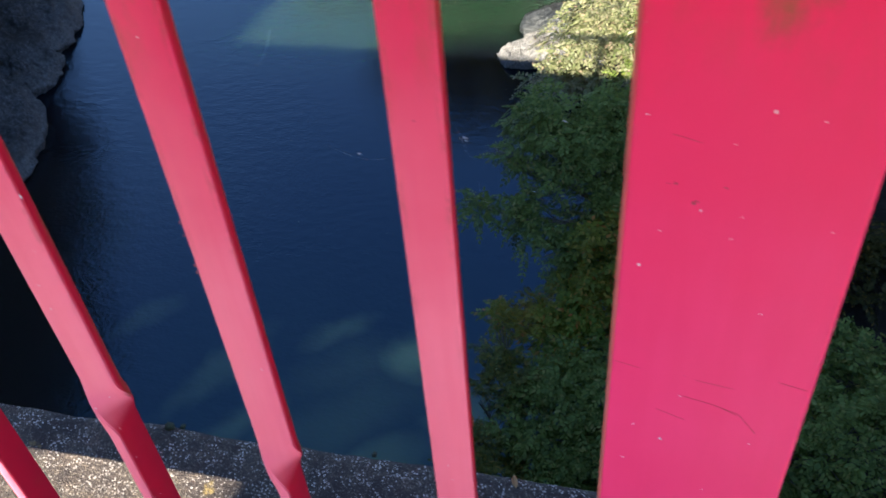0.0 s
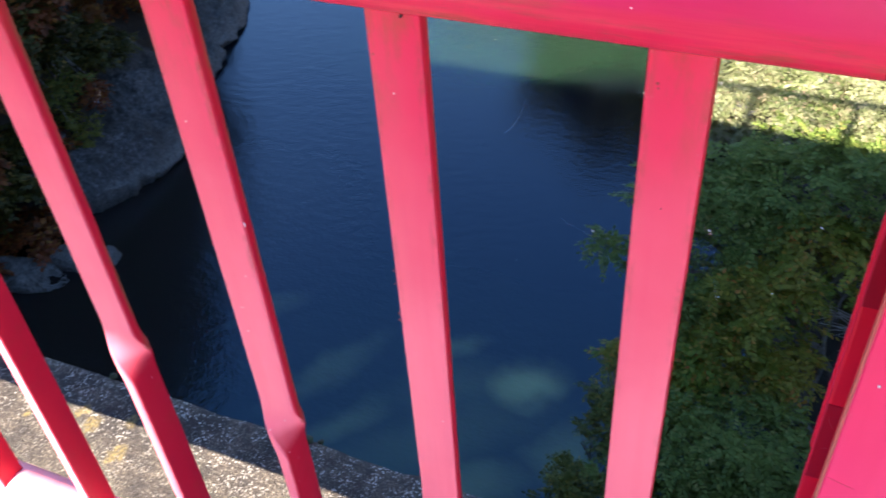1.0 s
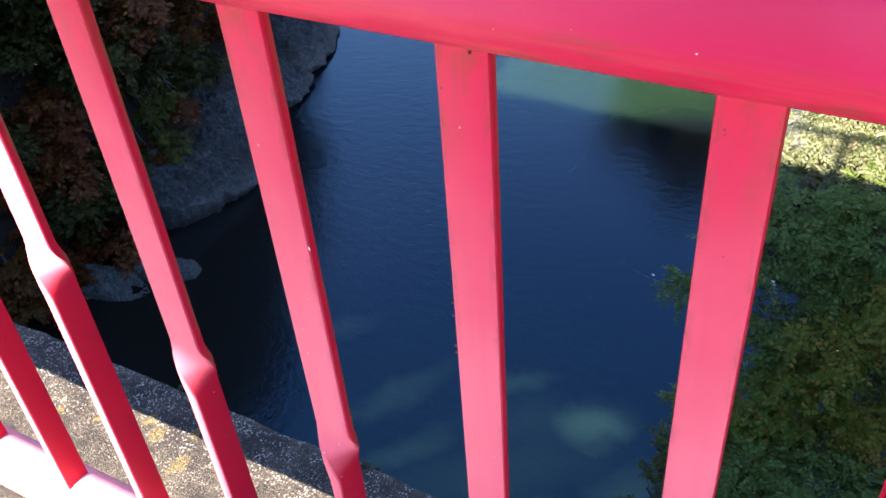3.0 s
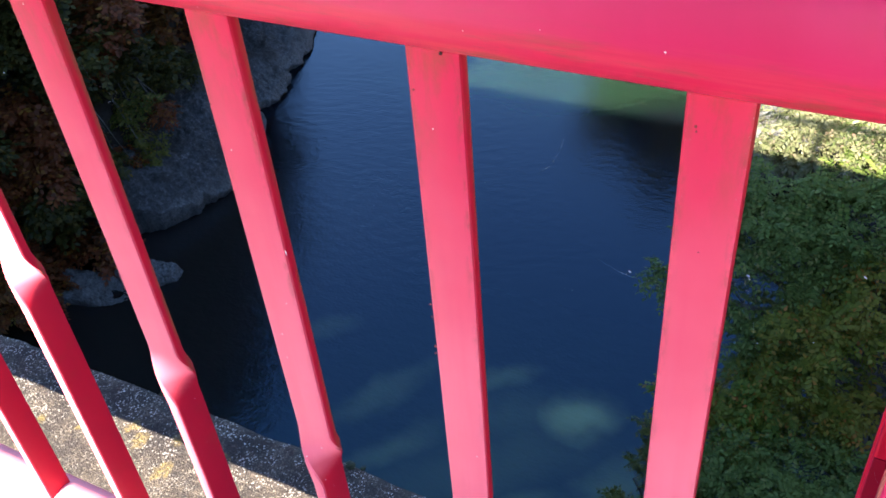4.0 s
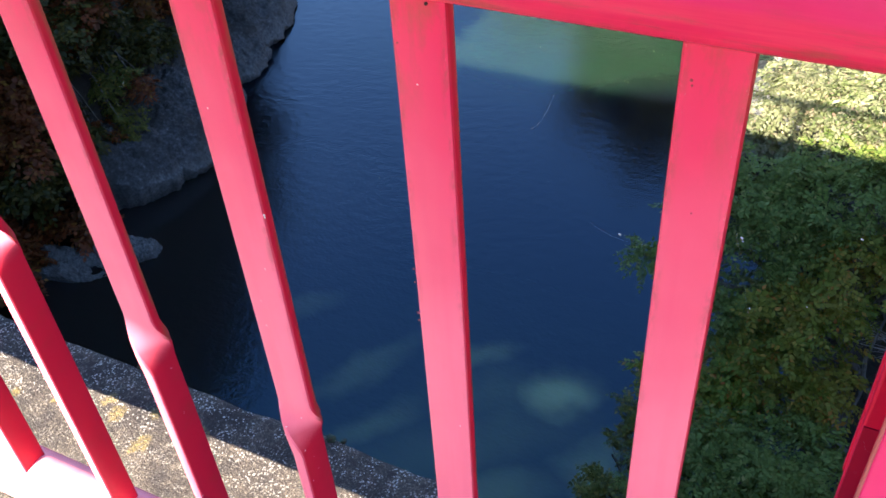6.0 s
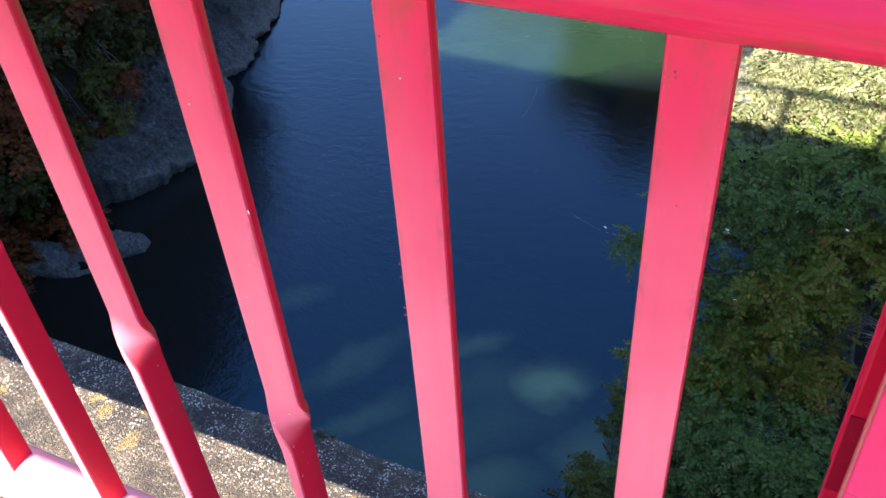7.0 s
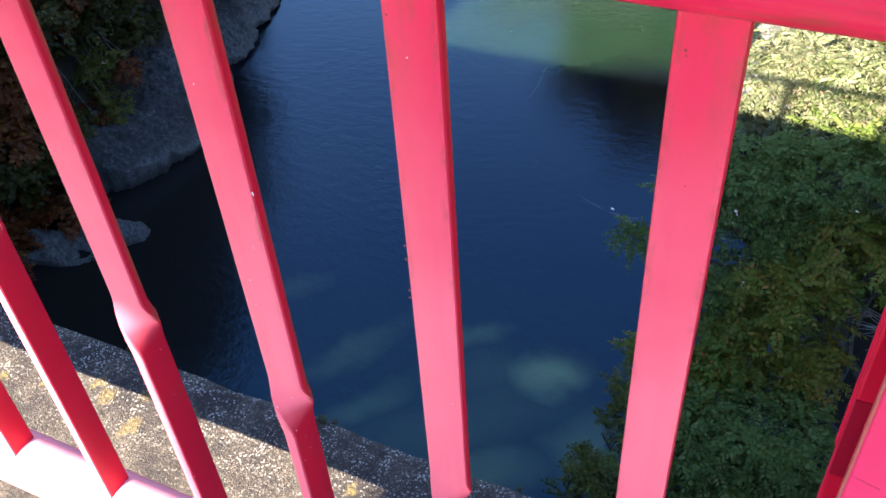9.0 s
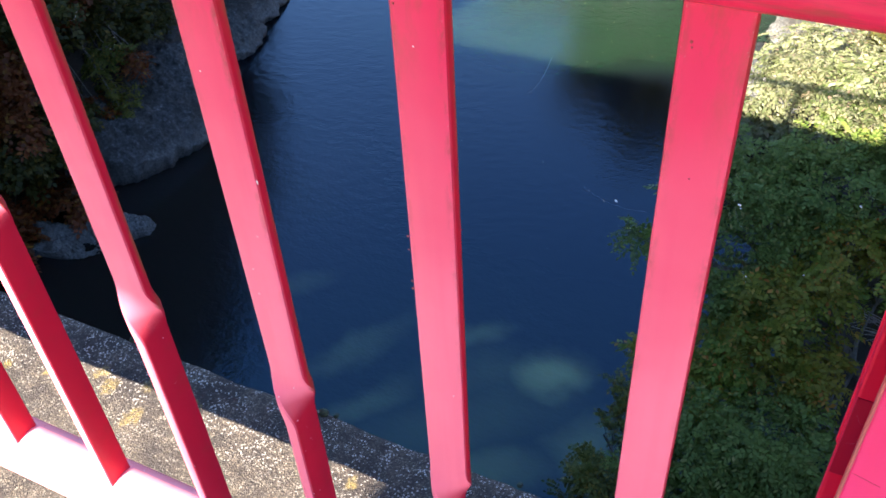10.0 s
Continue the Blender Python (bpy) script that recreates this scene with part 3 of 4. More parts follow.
def rosettes(name, tips, ways, leaves, length, pairs, mat, parent, droop=0.5, leaf=(0.095, 0.022)):
    """Whorls of compound leaves at the bough tips: each leaf is a drooping stalk with a row of leaflet pairs."""
    n = len(tips) * leaves
    up = np.array([0, 0, 1.0])
    axis_ = 0.5 * ways + 0.8 * up + rng.normal(0, 0.18, ways.shape)
    axis_ /= np.linalg.norm(axis_, axis=1)[:, None]
    u = np.cross(axis_, np.array([0.31, 0.93, 0.17]))
    u /= np.linalg.norm(u, axis=1)[:, None]
    w = np.cross(axis_, u)
    turn = (np.arange(leaves)[None, :] * 2 * math.pi / leaves + rng.uniform(0, 6.28, (len(tips), 1)) + rng.normal(0, 0.35, (len(tips), leaves))).ravel()[:, None]
    rise = rng.uniform(-0.25, 0.75, (n, 1))
    ax, u, w, root0 = (np.repeat(q, leaves, 0) for q in (axis_, u, w, tips))
    radial = u * np.cos(turn) + w * np.sin(turn)
    along = radial * np.cos(rise) + ax * np.sin(rise)
    side = np.cross(along, ax)
    side /= np.linalg.norm(side, axis=1)[:, None] + 1e-9
    sc = rng.uniform(0.65, 1.2, (n, 1))
    root0 = root0 + rng.normal(0, 0.05, (n, 3))
    verts = []
    for k in range(pairs * 2 + 1):
        t = 0.12 + 0.88 * (k // 2 + 0.5) / (pairs + 0.5)
        s = 0 if k == pairs * 2 else (1 if k % 2 else -1)
        root = root0 + along * sc * length * t - up * sc * length * droop * 0.6 * t * t
        d = side * s * 0.9 + along * (0.55 if s else 1.0) - up * (0.22 + 0.5 * droop * t) + rng.normal(0, 0.10, (n, 3))
        d /= np.linalg.norm(d, axis=1)[:, None]
        face = np.cross(side, along) + rng.normal(0, 0.22, (n, 3))
        wd_way = np.cross(d, face)
        wd_way /= np.linalg.norm(wd_way, axis=1)[:, None] + 1e-9
        ln = sc * leaf[0] * (1.15 - 0.5 * abs(t - 0.5)) * rng.uniform(0.8, 1.15, (n, 1))
        wd = ln / leaf[0] * leaf[1]
        verts.append(np.stack([root, root + d * ln * 0.42 + wd_way * wd, root + d * ln, root + d * ln * 0.42 - wd_way * wd], 1))
    v = np.concatenate(verts, 0).reshape(-1, 3)
    nf = len(v) // 4
    me = bpy.data.meshes.new(name)
    me.vertices.add(len(v))
    me.vertices.foreach_set("co", v.ravel())
    me.loops.add(nf * 4)
    me.loops.foreach_set("vertex_index", np.arange(nf * 4))
    me.polygons.add(nf)
    me.polygons.foreach_set("loop_start", np.arange(nf) * 4)
    me.update(calc_edges=True)
    return link_mesh(name, me, mat, parent)


def bough_tips(blobs, per_m2):
    """Tips over the clumps of a crown, most on the outside and some deeper in, with their outward ways."""
    cs, ns = [], []
    for i, (cx, cy, cz, r, flat) in enumerate(blobs):
        n = max(5, int(per_m2 * 4 * math.pi * r * r * 0.8))
        d = rng.normal(0, 1, (n, 3))
        d /= np.linalg.norm(d, axis=1)[:, None]
        d[:, 2] = np.where(d[:, 2] < -0.45, -d[:, 2], d[:, 2])
        lump = 1 + 0.22 * np.sin(d[:, 0] * 5 + cx * 3) * np.cos(d[:, 1] * 6 + cy) + 0.15 * np.sin(d[:, 2] * 9 + cz * 2 + d[:, 0] * 7)
        deep = np.where(rng.uniform(0, 1, n) < 0.3, rng.uniform(0.45, 0.8, n), rng.uniform(0.85, 1.0, n))
        p = np.array([cx, cy, cz]) + d * (r * lump * deep)[:, None] * np.array([1, 1, flat])
        free = np.ones(n, bool)
        for j, (ox, oy, oz, o_r, of) in enumerate(blobs):
            if j != i:
                free &= np.linalg.norm((p - (ox, oy, oz)) / (1, 1, of), axis=1) > 0.62 * o_r
        cs.append(p[free])
        ns.append(d[free])
    cs, ns = np.concatenate(cs), np.concatenate(ns)
    keep = np.array([noise.noise(Vector(p) * 1.7) + 0.6 * noise.noise(Vector(p) * 3.9) > -0.28 for p in cs])
    return cs[keep], ns[keep]


def branch(a, c, r0, r1, sag=0.12, n=7):
    a, c = Vector(a), Vector(c)
    out = []
    for i in range(n):
        k = i / (n - 1)
        p = a.lerp(c, k) + Vector((0, 0, 1)) * sag * math.sin(k * math.pi) * (c - a).length
        p += noise.noise_vector(p * 1.3) * 0.12 * (c - a).length * 0.35 * math.sin(k * math.pi)
        out.append((p, r0 + (r1 - r0) * k))
    return out


def tree(name, base, blobs, mat, per_m2, label, category="tree", length=0.40, leaves=7, pairs=6, trunk=0.12, leaf=(0.095, 0.022), twigs=5, droop=0.5, group=""):
    t = tagged(new(name), label, category, group)
    b0 = Vector(base)
    heart = sum((Vector(q[:3]) for q in blobs), Vector()) / len(blobs)
    fork = b0.lerp(heart, 0.55)
    paths = [branch(b0, fork, trunk, trunk * 0.7, 0.02)]
    for cx, cy, cz, r, flat in blobs:
        c = Vector((cx, cy, cz))
        paths.append(branch(fork, c, trunk * 0.45, trunk * 0.12, 0.06))
        for _ in range(twigs):
            d = Vector(rng.normal(0, 1, 3)).normalized()
            d.z = abs(d.z) * 0.7
            paths.append(branch(fork.lerp(c, 0.8), c + d * r * 0.8, trunk * 0.10, trunk * 0.025, 0.05, 5))
    tubes("trunk", paths, BARK, t)
    cs, ns = bough_tips(blobs, per_m2)
    rosettes("crown", cs, ns, leaves, length, pairs, mat, t, droop, leaf)
    return t


def clumps(text, flat=0.8):
    """Clumps of a crown from rows of x y z radius."""
    return [(*map(float, row.split()), flat) for row in text.split(",")]


G = "trees on the gorge banks"
tree("tree", (2.6, 12.4, -13.5), clumps("-1.2 12.5 -8.6 0.85, -1.75 12.1 -8.95 0.5, -0.55 12.2 -9.0 0.85, -1.4 11.5 -9.6 0.62, -0.5 11.5 -9.9 0.75, -1.55 12.9 -8.0 0.4, "
                                        "-0.1 12.9 -8.5 0.85, 0.75 13.0 -8.3 0.9, 1.6 13.1 -8.2 0.95, 0.2 12.2 -9.2 0.7, -2.0 11.3 -9.3 0.26, -2.4 11.3 -9.2 0.12, -2.2 12.0 -8.5 0.2, 2.5 13.0 -8.0 0.9"),
     LEAF_GREEN, 8, "broad green tree with feathery compound leaves over the river", group=G)
tree("tree", (2.9, 10.6, -13.5), clumps("-0.4 10.75 -10.4 0.7, -1.35 10.3 -10.85 0.42, -0.65 10.2 -10.95 0.7, 0.25 11.1 -9.9 0.9, 0.8 11.9 -9.15 0.85, -0.1 10.6 -10.3 0.7, "
                                        "0.7 10.5 -10.5 0.6, 1.5 12.0 -9.2 0.8, -1.85 10.2 -10.7 0.14"),
     LEAF_TURNING, 8, "green tree turning yellow and brown in autumn", length=0.36, pairs=5, leaf=(0.10, 0.027), group=G)
tree("tree", (2.2, 8.2, -13.8), clumps("-0.85 8.55 -11.3 0.75, -0.25 9.0 -11.0 0.8, -0.1 8.2 -11.6 0.9, 0.5 9.4 -10.85 0.8, 0.45 8.8 -11.2 0.8, 1.1 9.1 -11.0 0.85, -0.4 7.4 -12.0 0.8, "
                                       "0.9 8.0 -11.6 0.9, 2.5 7.4 -10.4 1.1, 3.6 7.8 -10.0 1.0, 2.0 8.3 -10.9 0.9, 3.2 9.0 -10.0 0.9"),
     LEAF_GREEN, 8, "low bushy green tree on the bank below the bridge", group=G)
tree("tree", (-0.4, 8.4, -15.0), clumps("-1.45 9.0 -10.95 0.45, -1.95 8.6 -11.1 0.4, -1.9 8.05 -11.5 0.5, -1.8 9.2 -10.75 0.34, -1.75 9.6 -10.4 0.24, -1.4 7.6 -11.8 0.6, -1.95 7.2 -12.0 0.55"),
     LEAF_OLIVE_GREEN, 8, "slender olive green tree leaning out over the water", length=0.30, pairs=5, leaf=(0.075, 0.022), group=G)
tree("tree", (1.4, 15.8, -12.5), clumps("-0.75 14.7 -8.0 0.9, 0.4 14.5 -7.8 1.0, 1.6 14.4 -7.6 1.1, -0.4 15.7 -8.0 0.95, 0.9 15.5 -8.1 1.0, 2.4 15.2 -7.8 1.1, -1.3 14.3 -8.5 0.5", 0.7),
     LEAF_PALE, 9, "pale green sunlit tree with drooping compound leaves", length=0.50, leaves=7, pairs=8, leaf=(0.090, 0.021), droop=0.8, group=G)
# added dark leaves in place of the deep shade between the bank trees
tree("tree", (3.0, 14.2, -13.0), clumps("2.0 14.2 -11.4 0.9, 3.0 13.4 -11.0 1.0, 3.8 12.4 -10.6 1.0, 2.6 15.0 -11.0 0.9"), LEAF_OLIVE, 7, "dark olive shrub added to darken the shaded gap", group=G)
tree("tree", (4.8, 18.5, -12.0), clumps("2.4 18.0 -8.3 1.4, 4.0 17.2 -7.6 1.5, 0.8 19.0 -9.2 1.2"), LEAF_OLIVE, 4, "olive green tree farther down the bank", group=G)
KINDS = ((LEAF_BROWN, "brown autumn shrub on the shaded bank"), (LEAF_OLIVE, "olive green shrub above the river rocks"),
         (LEAF_RUST, "rusty red shrub on the steep bank"), (LEAF_OLIVE, "dark olive shrub on the steep bank"), (LEAF_RUST, "rusty red shrub above the river rocks"))
for i, (by, back) in enumerate(((8.5, 2.2), (10.6, 3.2), (12.4, 2.6), (14.2, 3.5), (16.0, 3.2), (17.8, 3.7), (19.6, 3.6), (21.6, 3.9), (23.8, 4.2), (11.5, 4.6),
                                (15.2, 4.7), (18.8, 4.8), (11.6, 1.9), (13.2, 2.2), (13.8, 4.3), (16.4, 5.2), (12.2, 3.9), (14.6, 5.3), (17.6, 5.6), (20.2, 4.6), (16.6, 4.0), (14.8, 3.1), (18.4, 3.9), (17.2, 4.4), (13.4, 2.9), (26.0, 4.4), (9.4, 4.5))):
    bx = left_shore(by) - back
    gz = land(bx, by)
    mat, lab = KINDS[i % 5]
    blobs = [(bx + rng.uniform(-0.7, 1.1), by + rng.uniform(-1.2, 1.2), gz + rng.uniform(0.3, 1.5), rng.uniform(0.5, 1.0), 0.8) for _ in range(6)]
    tree("shrub", (bx - 0.4, by, gz - 0.3), blobs, mat, 6, lab, "shrub", 0.34, 6, 3, 0.07, (0.16, 0.05), 3, group="shrubs on the far bank")
# low shrubs hanging over the back of the ledges
for i in range(14):
    by = 11.2 + 1.25 * i
    bx = left_shore(by) - rng.uniform(2.4, 3.1)
    gz = max(land(bx, by), -14.0)
    mat, lab = KINDS[(2 * i + i // 5) % 5]
    blobs = [(bx + rng.uniform(-0.6, 0.6), by + rng.uniform(-0.9, 0.9), gz + rng.uniform(0.3, 1.2), rng.uniform(0.4, 0.7), 0.8) for _ in range(6)]
    tree("shrub", (bx - 0.3, by, gz - 0.3), blobs, mat, 7, lab, "shrub", 0.30, 6, 3, 0.05, (0.14, 0.045), 3, group="shrubs on the far bank")
# taller trees on the bank above the rocks, whose dark crowns the water mirrors
for bx, by, top in ((-24.9, 22.0, -2.0), (-25.8, 25.0, -5.0), (-26.8, 28.0, -7.5), (-24.4, 19.0, 0.5)):
    gz = land(bx, by)
    blobs = [(bx + rng.uniform(-0.8, 1.6), by + rng.uniform(-1.6, 1.6), gz + (top - gz) * rng.uniform(0.2, 1.0), rng.uniform(1.0, 1.6), 0.9) for _ in range(9)]
    tree("tree", (bx, by, gz - 0.4), blobs, LEAF_OLIVE, 4, "dark tree on the shaded bank above the rocks", "tree", 0.5, 6, 4, 0.2, (0.2, 0.06), 3, group=G)


tree("shrub", (-20.2, 10.0, land(-20.2, 10.0) - 0.2), clumps("-19.3 10.1 -14.4 0.45, -19.0 9.8 -14.35 0.4, -19.7 10.3 -14.2 0.5"), LEAF_YELLOW, 8,
     "small yellow-leaved shrub beside the water", "shrub", 0.30, 6, 3, 0.05, (0.12, 0.035), 3, group="shrubs on the far bank")


# ---------------------------------------------------------------- rocks
def ledge(centre, radii, turn, rim, tilt, seed, label="grey bedrock ledge sloping into the river"):
    """A water-worn bedrock ledge: a lobed outline, a low undercut rim and a rough top that rises towards the bank."""
    off = Vector((seed * 7.3, seed * 3.1, seed * 1.7))
    n, steps = 220, 60
    verts, faces = [], []
    for j in range(steps + 4):
        for i in range(n):
            a = 2 * math.pi * i / n
            c, sn = math.cos(a), math.sin(a)
            lobe = 1 + 0.12 * noise.noise(Vector((c, sn, 0)) * 1.4 + off) + 0.07 * noise.fractal(Vector((c, sn, 0)) * 4.0 + off, 0.5, 2.3, 7)
            k = j / steps if j <= steps else 1.0 - 0.035 * (j - steps)
            x, y = c * radii[0] * lobe * k, sn * radii[1] * lobe * k
            p = Vector((x, y, 0))
            if j <= steps:
                rough = 0.26 * noise.fractal(p * 0.9 + off, 0.7, 2.2, 7) - 0.22 * abs(noise.noise(p * 1.6 + off)) + 0.06 * noise.fractal(p * 5 + off, 0.6, 2.1, 4)
                z = rim * (1 - (1 - smooth01((1 - k) / 0.16)) * 0.75) + tilt * (radii[0] - x) / (2 * radii[0]) + rough * min(1.0, 3 * (1 - k) + 0.3) * min(1.0, radii[0])
                bed = (z * 3.2 + 0.5 * noise.noise(p * 0.8 + off)) % 1.0
                z += 0.07 * min(1.0, radii[0] / 2) * smooth01((bed - 0.35) / 0.2)
            else:
                z = 0.03 * noise.noise(p * 3 + off) - 0.25 * (j - steps - 1)
            verts.append((x, y, z))
    m_ = steps + 4
    for j in range(m_ - 1):
        for i in range(n):
            faces.append((j * n + i, (j + 1) * n + i, (j + 1) * n + (i + 1) % n, j * n + (i + 1) % n))
    me = bpy.data.meshes.new("rock_ledge")
    me.from_pydata(verts, [], faces)
    ob = link_mesh("rock_ledge", me, ROCK, smooth=True)
    ob.matrix_world = pose(*centre, 0, 0, turn)
    return tagged(ob, label, "rock", "rocks along the river")


def boulder(centre, radii, seed, turn=0.0, label="grey river rock with rough weathered ledges", fine=6):
    bm = bmesh.new()
    bmesh.ops.create_icosphere(bm, subdivisions=fine, radius=1.0)
    off = Vector((seed * 7.3, seed * 3.1, seed * 1.7))
    for v in bm.verts:
        p = v.co.copy()
        k = 1 + 0.26 * noise.noise(p * 1.1 + off) + 0.10 * noise.fractal(p * 3.0 + off, 0.6, 2.2, 7)
        # broken faces and bedding ledges
        k -= 0.10 * abs(noise.noise(p * 1.9 + off * 2)) + 0.03 * abs(noise.noise(p * 9.1 + off))
        layer = (p.z * 5 + 1.2 * noise.noise(p * 1.5 + off)) % 1.0
        k += 0.045 * smooth01((layer - 0.15) / 0.15) - 0.03
        p = p * k
        p.z = max(p.z, -0.75)
        v.co = Vector((p.x * radii[0], p.y * radii[1], p.z * radii[2]))
    ob = part("boulder", bm, ROCK, smooth=True)
    ob.matrix_world = pose(*centre, 0, 0, turn)
    return tagged(ob, label, "boulder", "rocks along the river")


ledge((-20.5, 17.0, -15.0), (3.5, 3.8), 8, 0.5, 3.4, 1)
ledge((-23.3, 25.4, -15.0), (3.0, 4.8), 24, 0.5, 2.4, 2, "pale grey pebbly bedrock ledge beside the river")
ledge((-21.0, 22.2, -15.0), (2.1, 1.6), 10, 0.35, 1.2, 5, "dark stained rock ledge at the water's edge")
ledge((-16.9, 12.7, -15.0), (0.95, 0.48), 20, 0.2, 0.2, 3, "small flat grey rock above the water")
ledge((-18.3, 11.5, -15.05), (1.5, 0.6), 10, 0.12, 0.4, 4, "low flat rock shelf along the bank")
ledge((-3.22, 25.5, -15.0), (1.47, 0.75), 195, 0.3, 0.5, 6, "grey rock at the water's edge, half in sunlight")
dark_boulder = boulder((-2.7, 27.3, -14.9), (1.5, 0.95, 0.75), 9, 20, "dark boulder at the water's edge", 5)
dark_boulder.data.materials[0] = ROCK_DARK
boulder((-1.3, 30.2, -14.8), (1.7, 1.3, 0.8), 7, 40)
boulder((-2.0, 24.4, -15.0), (1.2, 1.0, 0.6), 8, 70, fine=5)

# trees where the river bends downstream
for bx, by, hh in ((-9.5, 40.0, 8.0), (-6.5, 37.5, 9.0), (-3.0, 36.0, 9.0), (-12.5, 43.0, 6.0), (1.5, 34.0, 6.0), (2.4, 24.5, 2.6), (1.4, 28.5, 2.2)):
    gz = max(land(bx, by), WATER_Z)
    blobs = [(bx + rng.uniform(-1.5, 1.5), by + rng.uniform(-1.3, 1.3), gz + hh * rng.uniform(0.25, 1.05), rng.uniform(1.1, 1.6), 0.85) for _ in range(10)]
    tree("tree", (bx, by, gz - 0.3), blobs, LEAF_OLIVE, 3, "dark olive tree on the downstream bank", "tree", 0.5, 6, 4, 0.14, (0.2, 0.07), 2, group=G)

# bare pale branches inside the bank trees
m, nt, b = material("dead_wood", 0.85)
nt.links.new(ramp(nt, grain(nt, 30, 5, 0.65), [(0.3, (0.28, 0.26, 0.25)), (0.7, (0.55, 0.52, 0.50))]), b.inputs["Base Color"])
base = Vector((3.3, 11.9, -11.0))
twig_paths = []
for i in range(10):
    tip = Vector((0.85 + 0.09 * i, 12.5 - 0.14 * i, -10.5 + 0.13 * (i % 4)))
    main = branch(base + Vector((0, 0.1 * (i - 5), 0.05 * i)), tip, 0.022, 0.006, 0.05, 8)
    twig_paths.append(main)
    for k in (3, 5):
        p = main[k][0]
        twig_paths.append(branch(p, p + Vector((-0.5, 0.2 * (i % 3 - 1), 0.22 * (1 if k == 3 else -0.6))), 0.008, 0.003, 0.04, 5))
snag = tagged(new("bare_branch"), "bare pale grey branches among the leaves", "branch")
for path in twig_paths:
    tubes("twig", [path], m, snag)

# fallen leaves afloat on the sunlit water
LEAF_FLOAT = leaf_material("fallen_yellow_leaves", [(0.0, (0.30, 0.24, 0.10)), (0.5, (0.42, 0.36, 0.16)), (0.9, (0.5, 0.46, 0.26)), (1.0, (0.3, 0.17, 0.08))])
fv, ff = [], []
for i in range(80):
    cx, cy = (rng.normal(-6.8, 1.7), rng.normal(29.6, 1.9)) if i < 62 else (rng.uniform(-14, -3), rng.uniform(16, 27))
    a, ln = rng.uniform(0, 6.28), rng.uniform(0.012, 0.024)
    d, w = Vector((math.cos(a), math.sin(a), 0)), Vector((-math.sin(a), math.cos(a), 0))
    c = Vector((cx, cy, WATER_Z + 0.006))
    q = len(fv)
    fv += [tuple(c - d * ln), tuple(c + w * ln * 0.45 + Vector((0, 0, 0.008))), tuple(c + d * ln), tuple(c - w * ln * 0.45 + Vector((0, 0, 0.01)))]
    ff += [(q, q + 1, q + 2), (q, q + 2, q + 3)]
me = bpy.data.meshes.new("floating_leaves")
me.from_pydata(fv, [], ff)
tagged(link_mesh("floating_leaves", me, LEAF_FLOAT), "small yellow leaves floating on the river", "leaves", kind="stuff")


# autumn shrubs over the back of the large ledge, clumps placed to fit the camera's view
S = "shrubs on the far bank"
tree("shrub", (-21.0, 16.6, land(-21.0, 16.6) - 0.2), clumps("-20.1 16.5 -11.9 0.55, -19.6 16.2 -12.0 0.5, -19.3 16.35 -12.1 0.5, -19.8 15.9 -12.4 0.5, -20.3 16.0 -12.2 0.5"), LEAF_OLIVE_GREEN, 6,
     "olive and rust shrub leaning over the ledge", "shrub", 0.28, 6, 3, 0.05, (0.12, 0.036), 3, group=S)
tree("shrub", (-20.6, 17.0, land(-20.6, 17.0) - 0.2), clumps("-18.6 16.75 -12.4 0.32, -18.9 16.6 -12.45 0.36, -19.2 16.8 -12.3 0.34"), LEAF_RUST, 7,
     "small rusty orange shrub over the ledge", "shrub", 0.26, 6, 3, 0.04, (0.11, 0.034), 3, group=S)
tree("shrub", (-20.8, 15.3, land(-20.8, 15.3) - 0.2), clumps("-19.4 15.0 -13.3 0.42, -19.7 15.3 -13.1 0.42, -19.2 15.3 -13.4 0.32, -19.6 14.6 -13.4 0.4"), LEAF_RUST, 7,
     "rusty red shrub at the side of the ledge", "shrub", 0.26, 6, 3, 0.04, (0.11, 0.034), 3, group=S)
tree("shrub", (-20.6, 15.8, land(-20.6, 15.8) - 0.2), clumps("-18.75 15.6 -13.55 0.28, -19.0 15.75 -13.3 0.34, -18.95 16.0 -13.2 0.3, -19.4 15.8 -12.95 0.4"), LEAF_OLIVE_GREEN, 7,
     "yellow-green shrub on the back of the ledge", "shrub", 0.26, 6, 3, 0.04, (0.11, 0.034), 3, group=S)
# placed to close a gap between the crowns in the camera's view
tree("tree", (1.2, 11.4, -13.4), clumps("-0.75 10.95 -9.85 0.36, -1.0 10.7 -10.05 0.30, -0.5 11.1 -9.75 0.42, -0.1 11.0 -10.0 0.5"), LEAF_GREEN, 8,
     "small green tree filling a gap between the bank trees", length=0.34, pairs=5, trunk=0.06, group=G)


# ---------------------------------------------------------------- spider threads and marks on the paint
def web(threads, flecks, label):
    w = tagged(new("spider_web"), label, "spider web", "spider webs on the railing")
    for a, c in threads:
        a, c = Vector(a), Vector(c)
        tubes("thread", [[(a.lerp(c, k / 6) - Vector((0, 0, 0.004 * math.sin(k / 6 * math.pi))), 0.00002) for k in range(7)]], SILK, w, sides=4)
    for x, y, z, rad in flecks:
        bm = bmesh.new()
        bmesh.ops.create_icosphere(bm, subdivisions=1, radius=rad * 0.42, matrix=pose(x, y, z, 20, 40, 10) @ Matrix.Diagonal((1.6, 0.7, 1.0, 1)))
        part("fleck", bm, SILK, w, "white caught fleck")


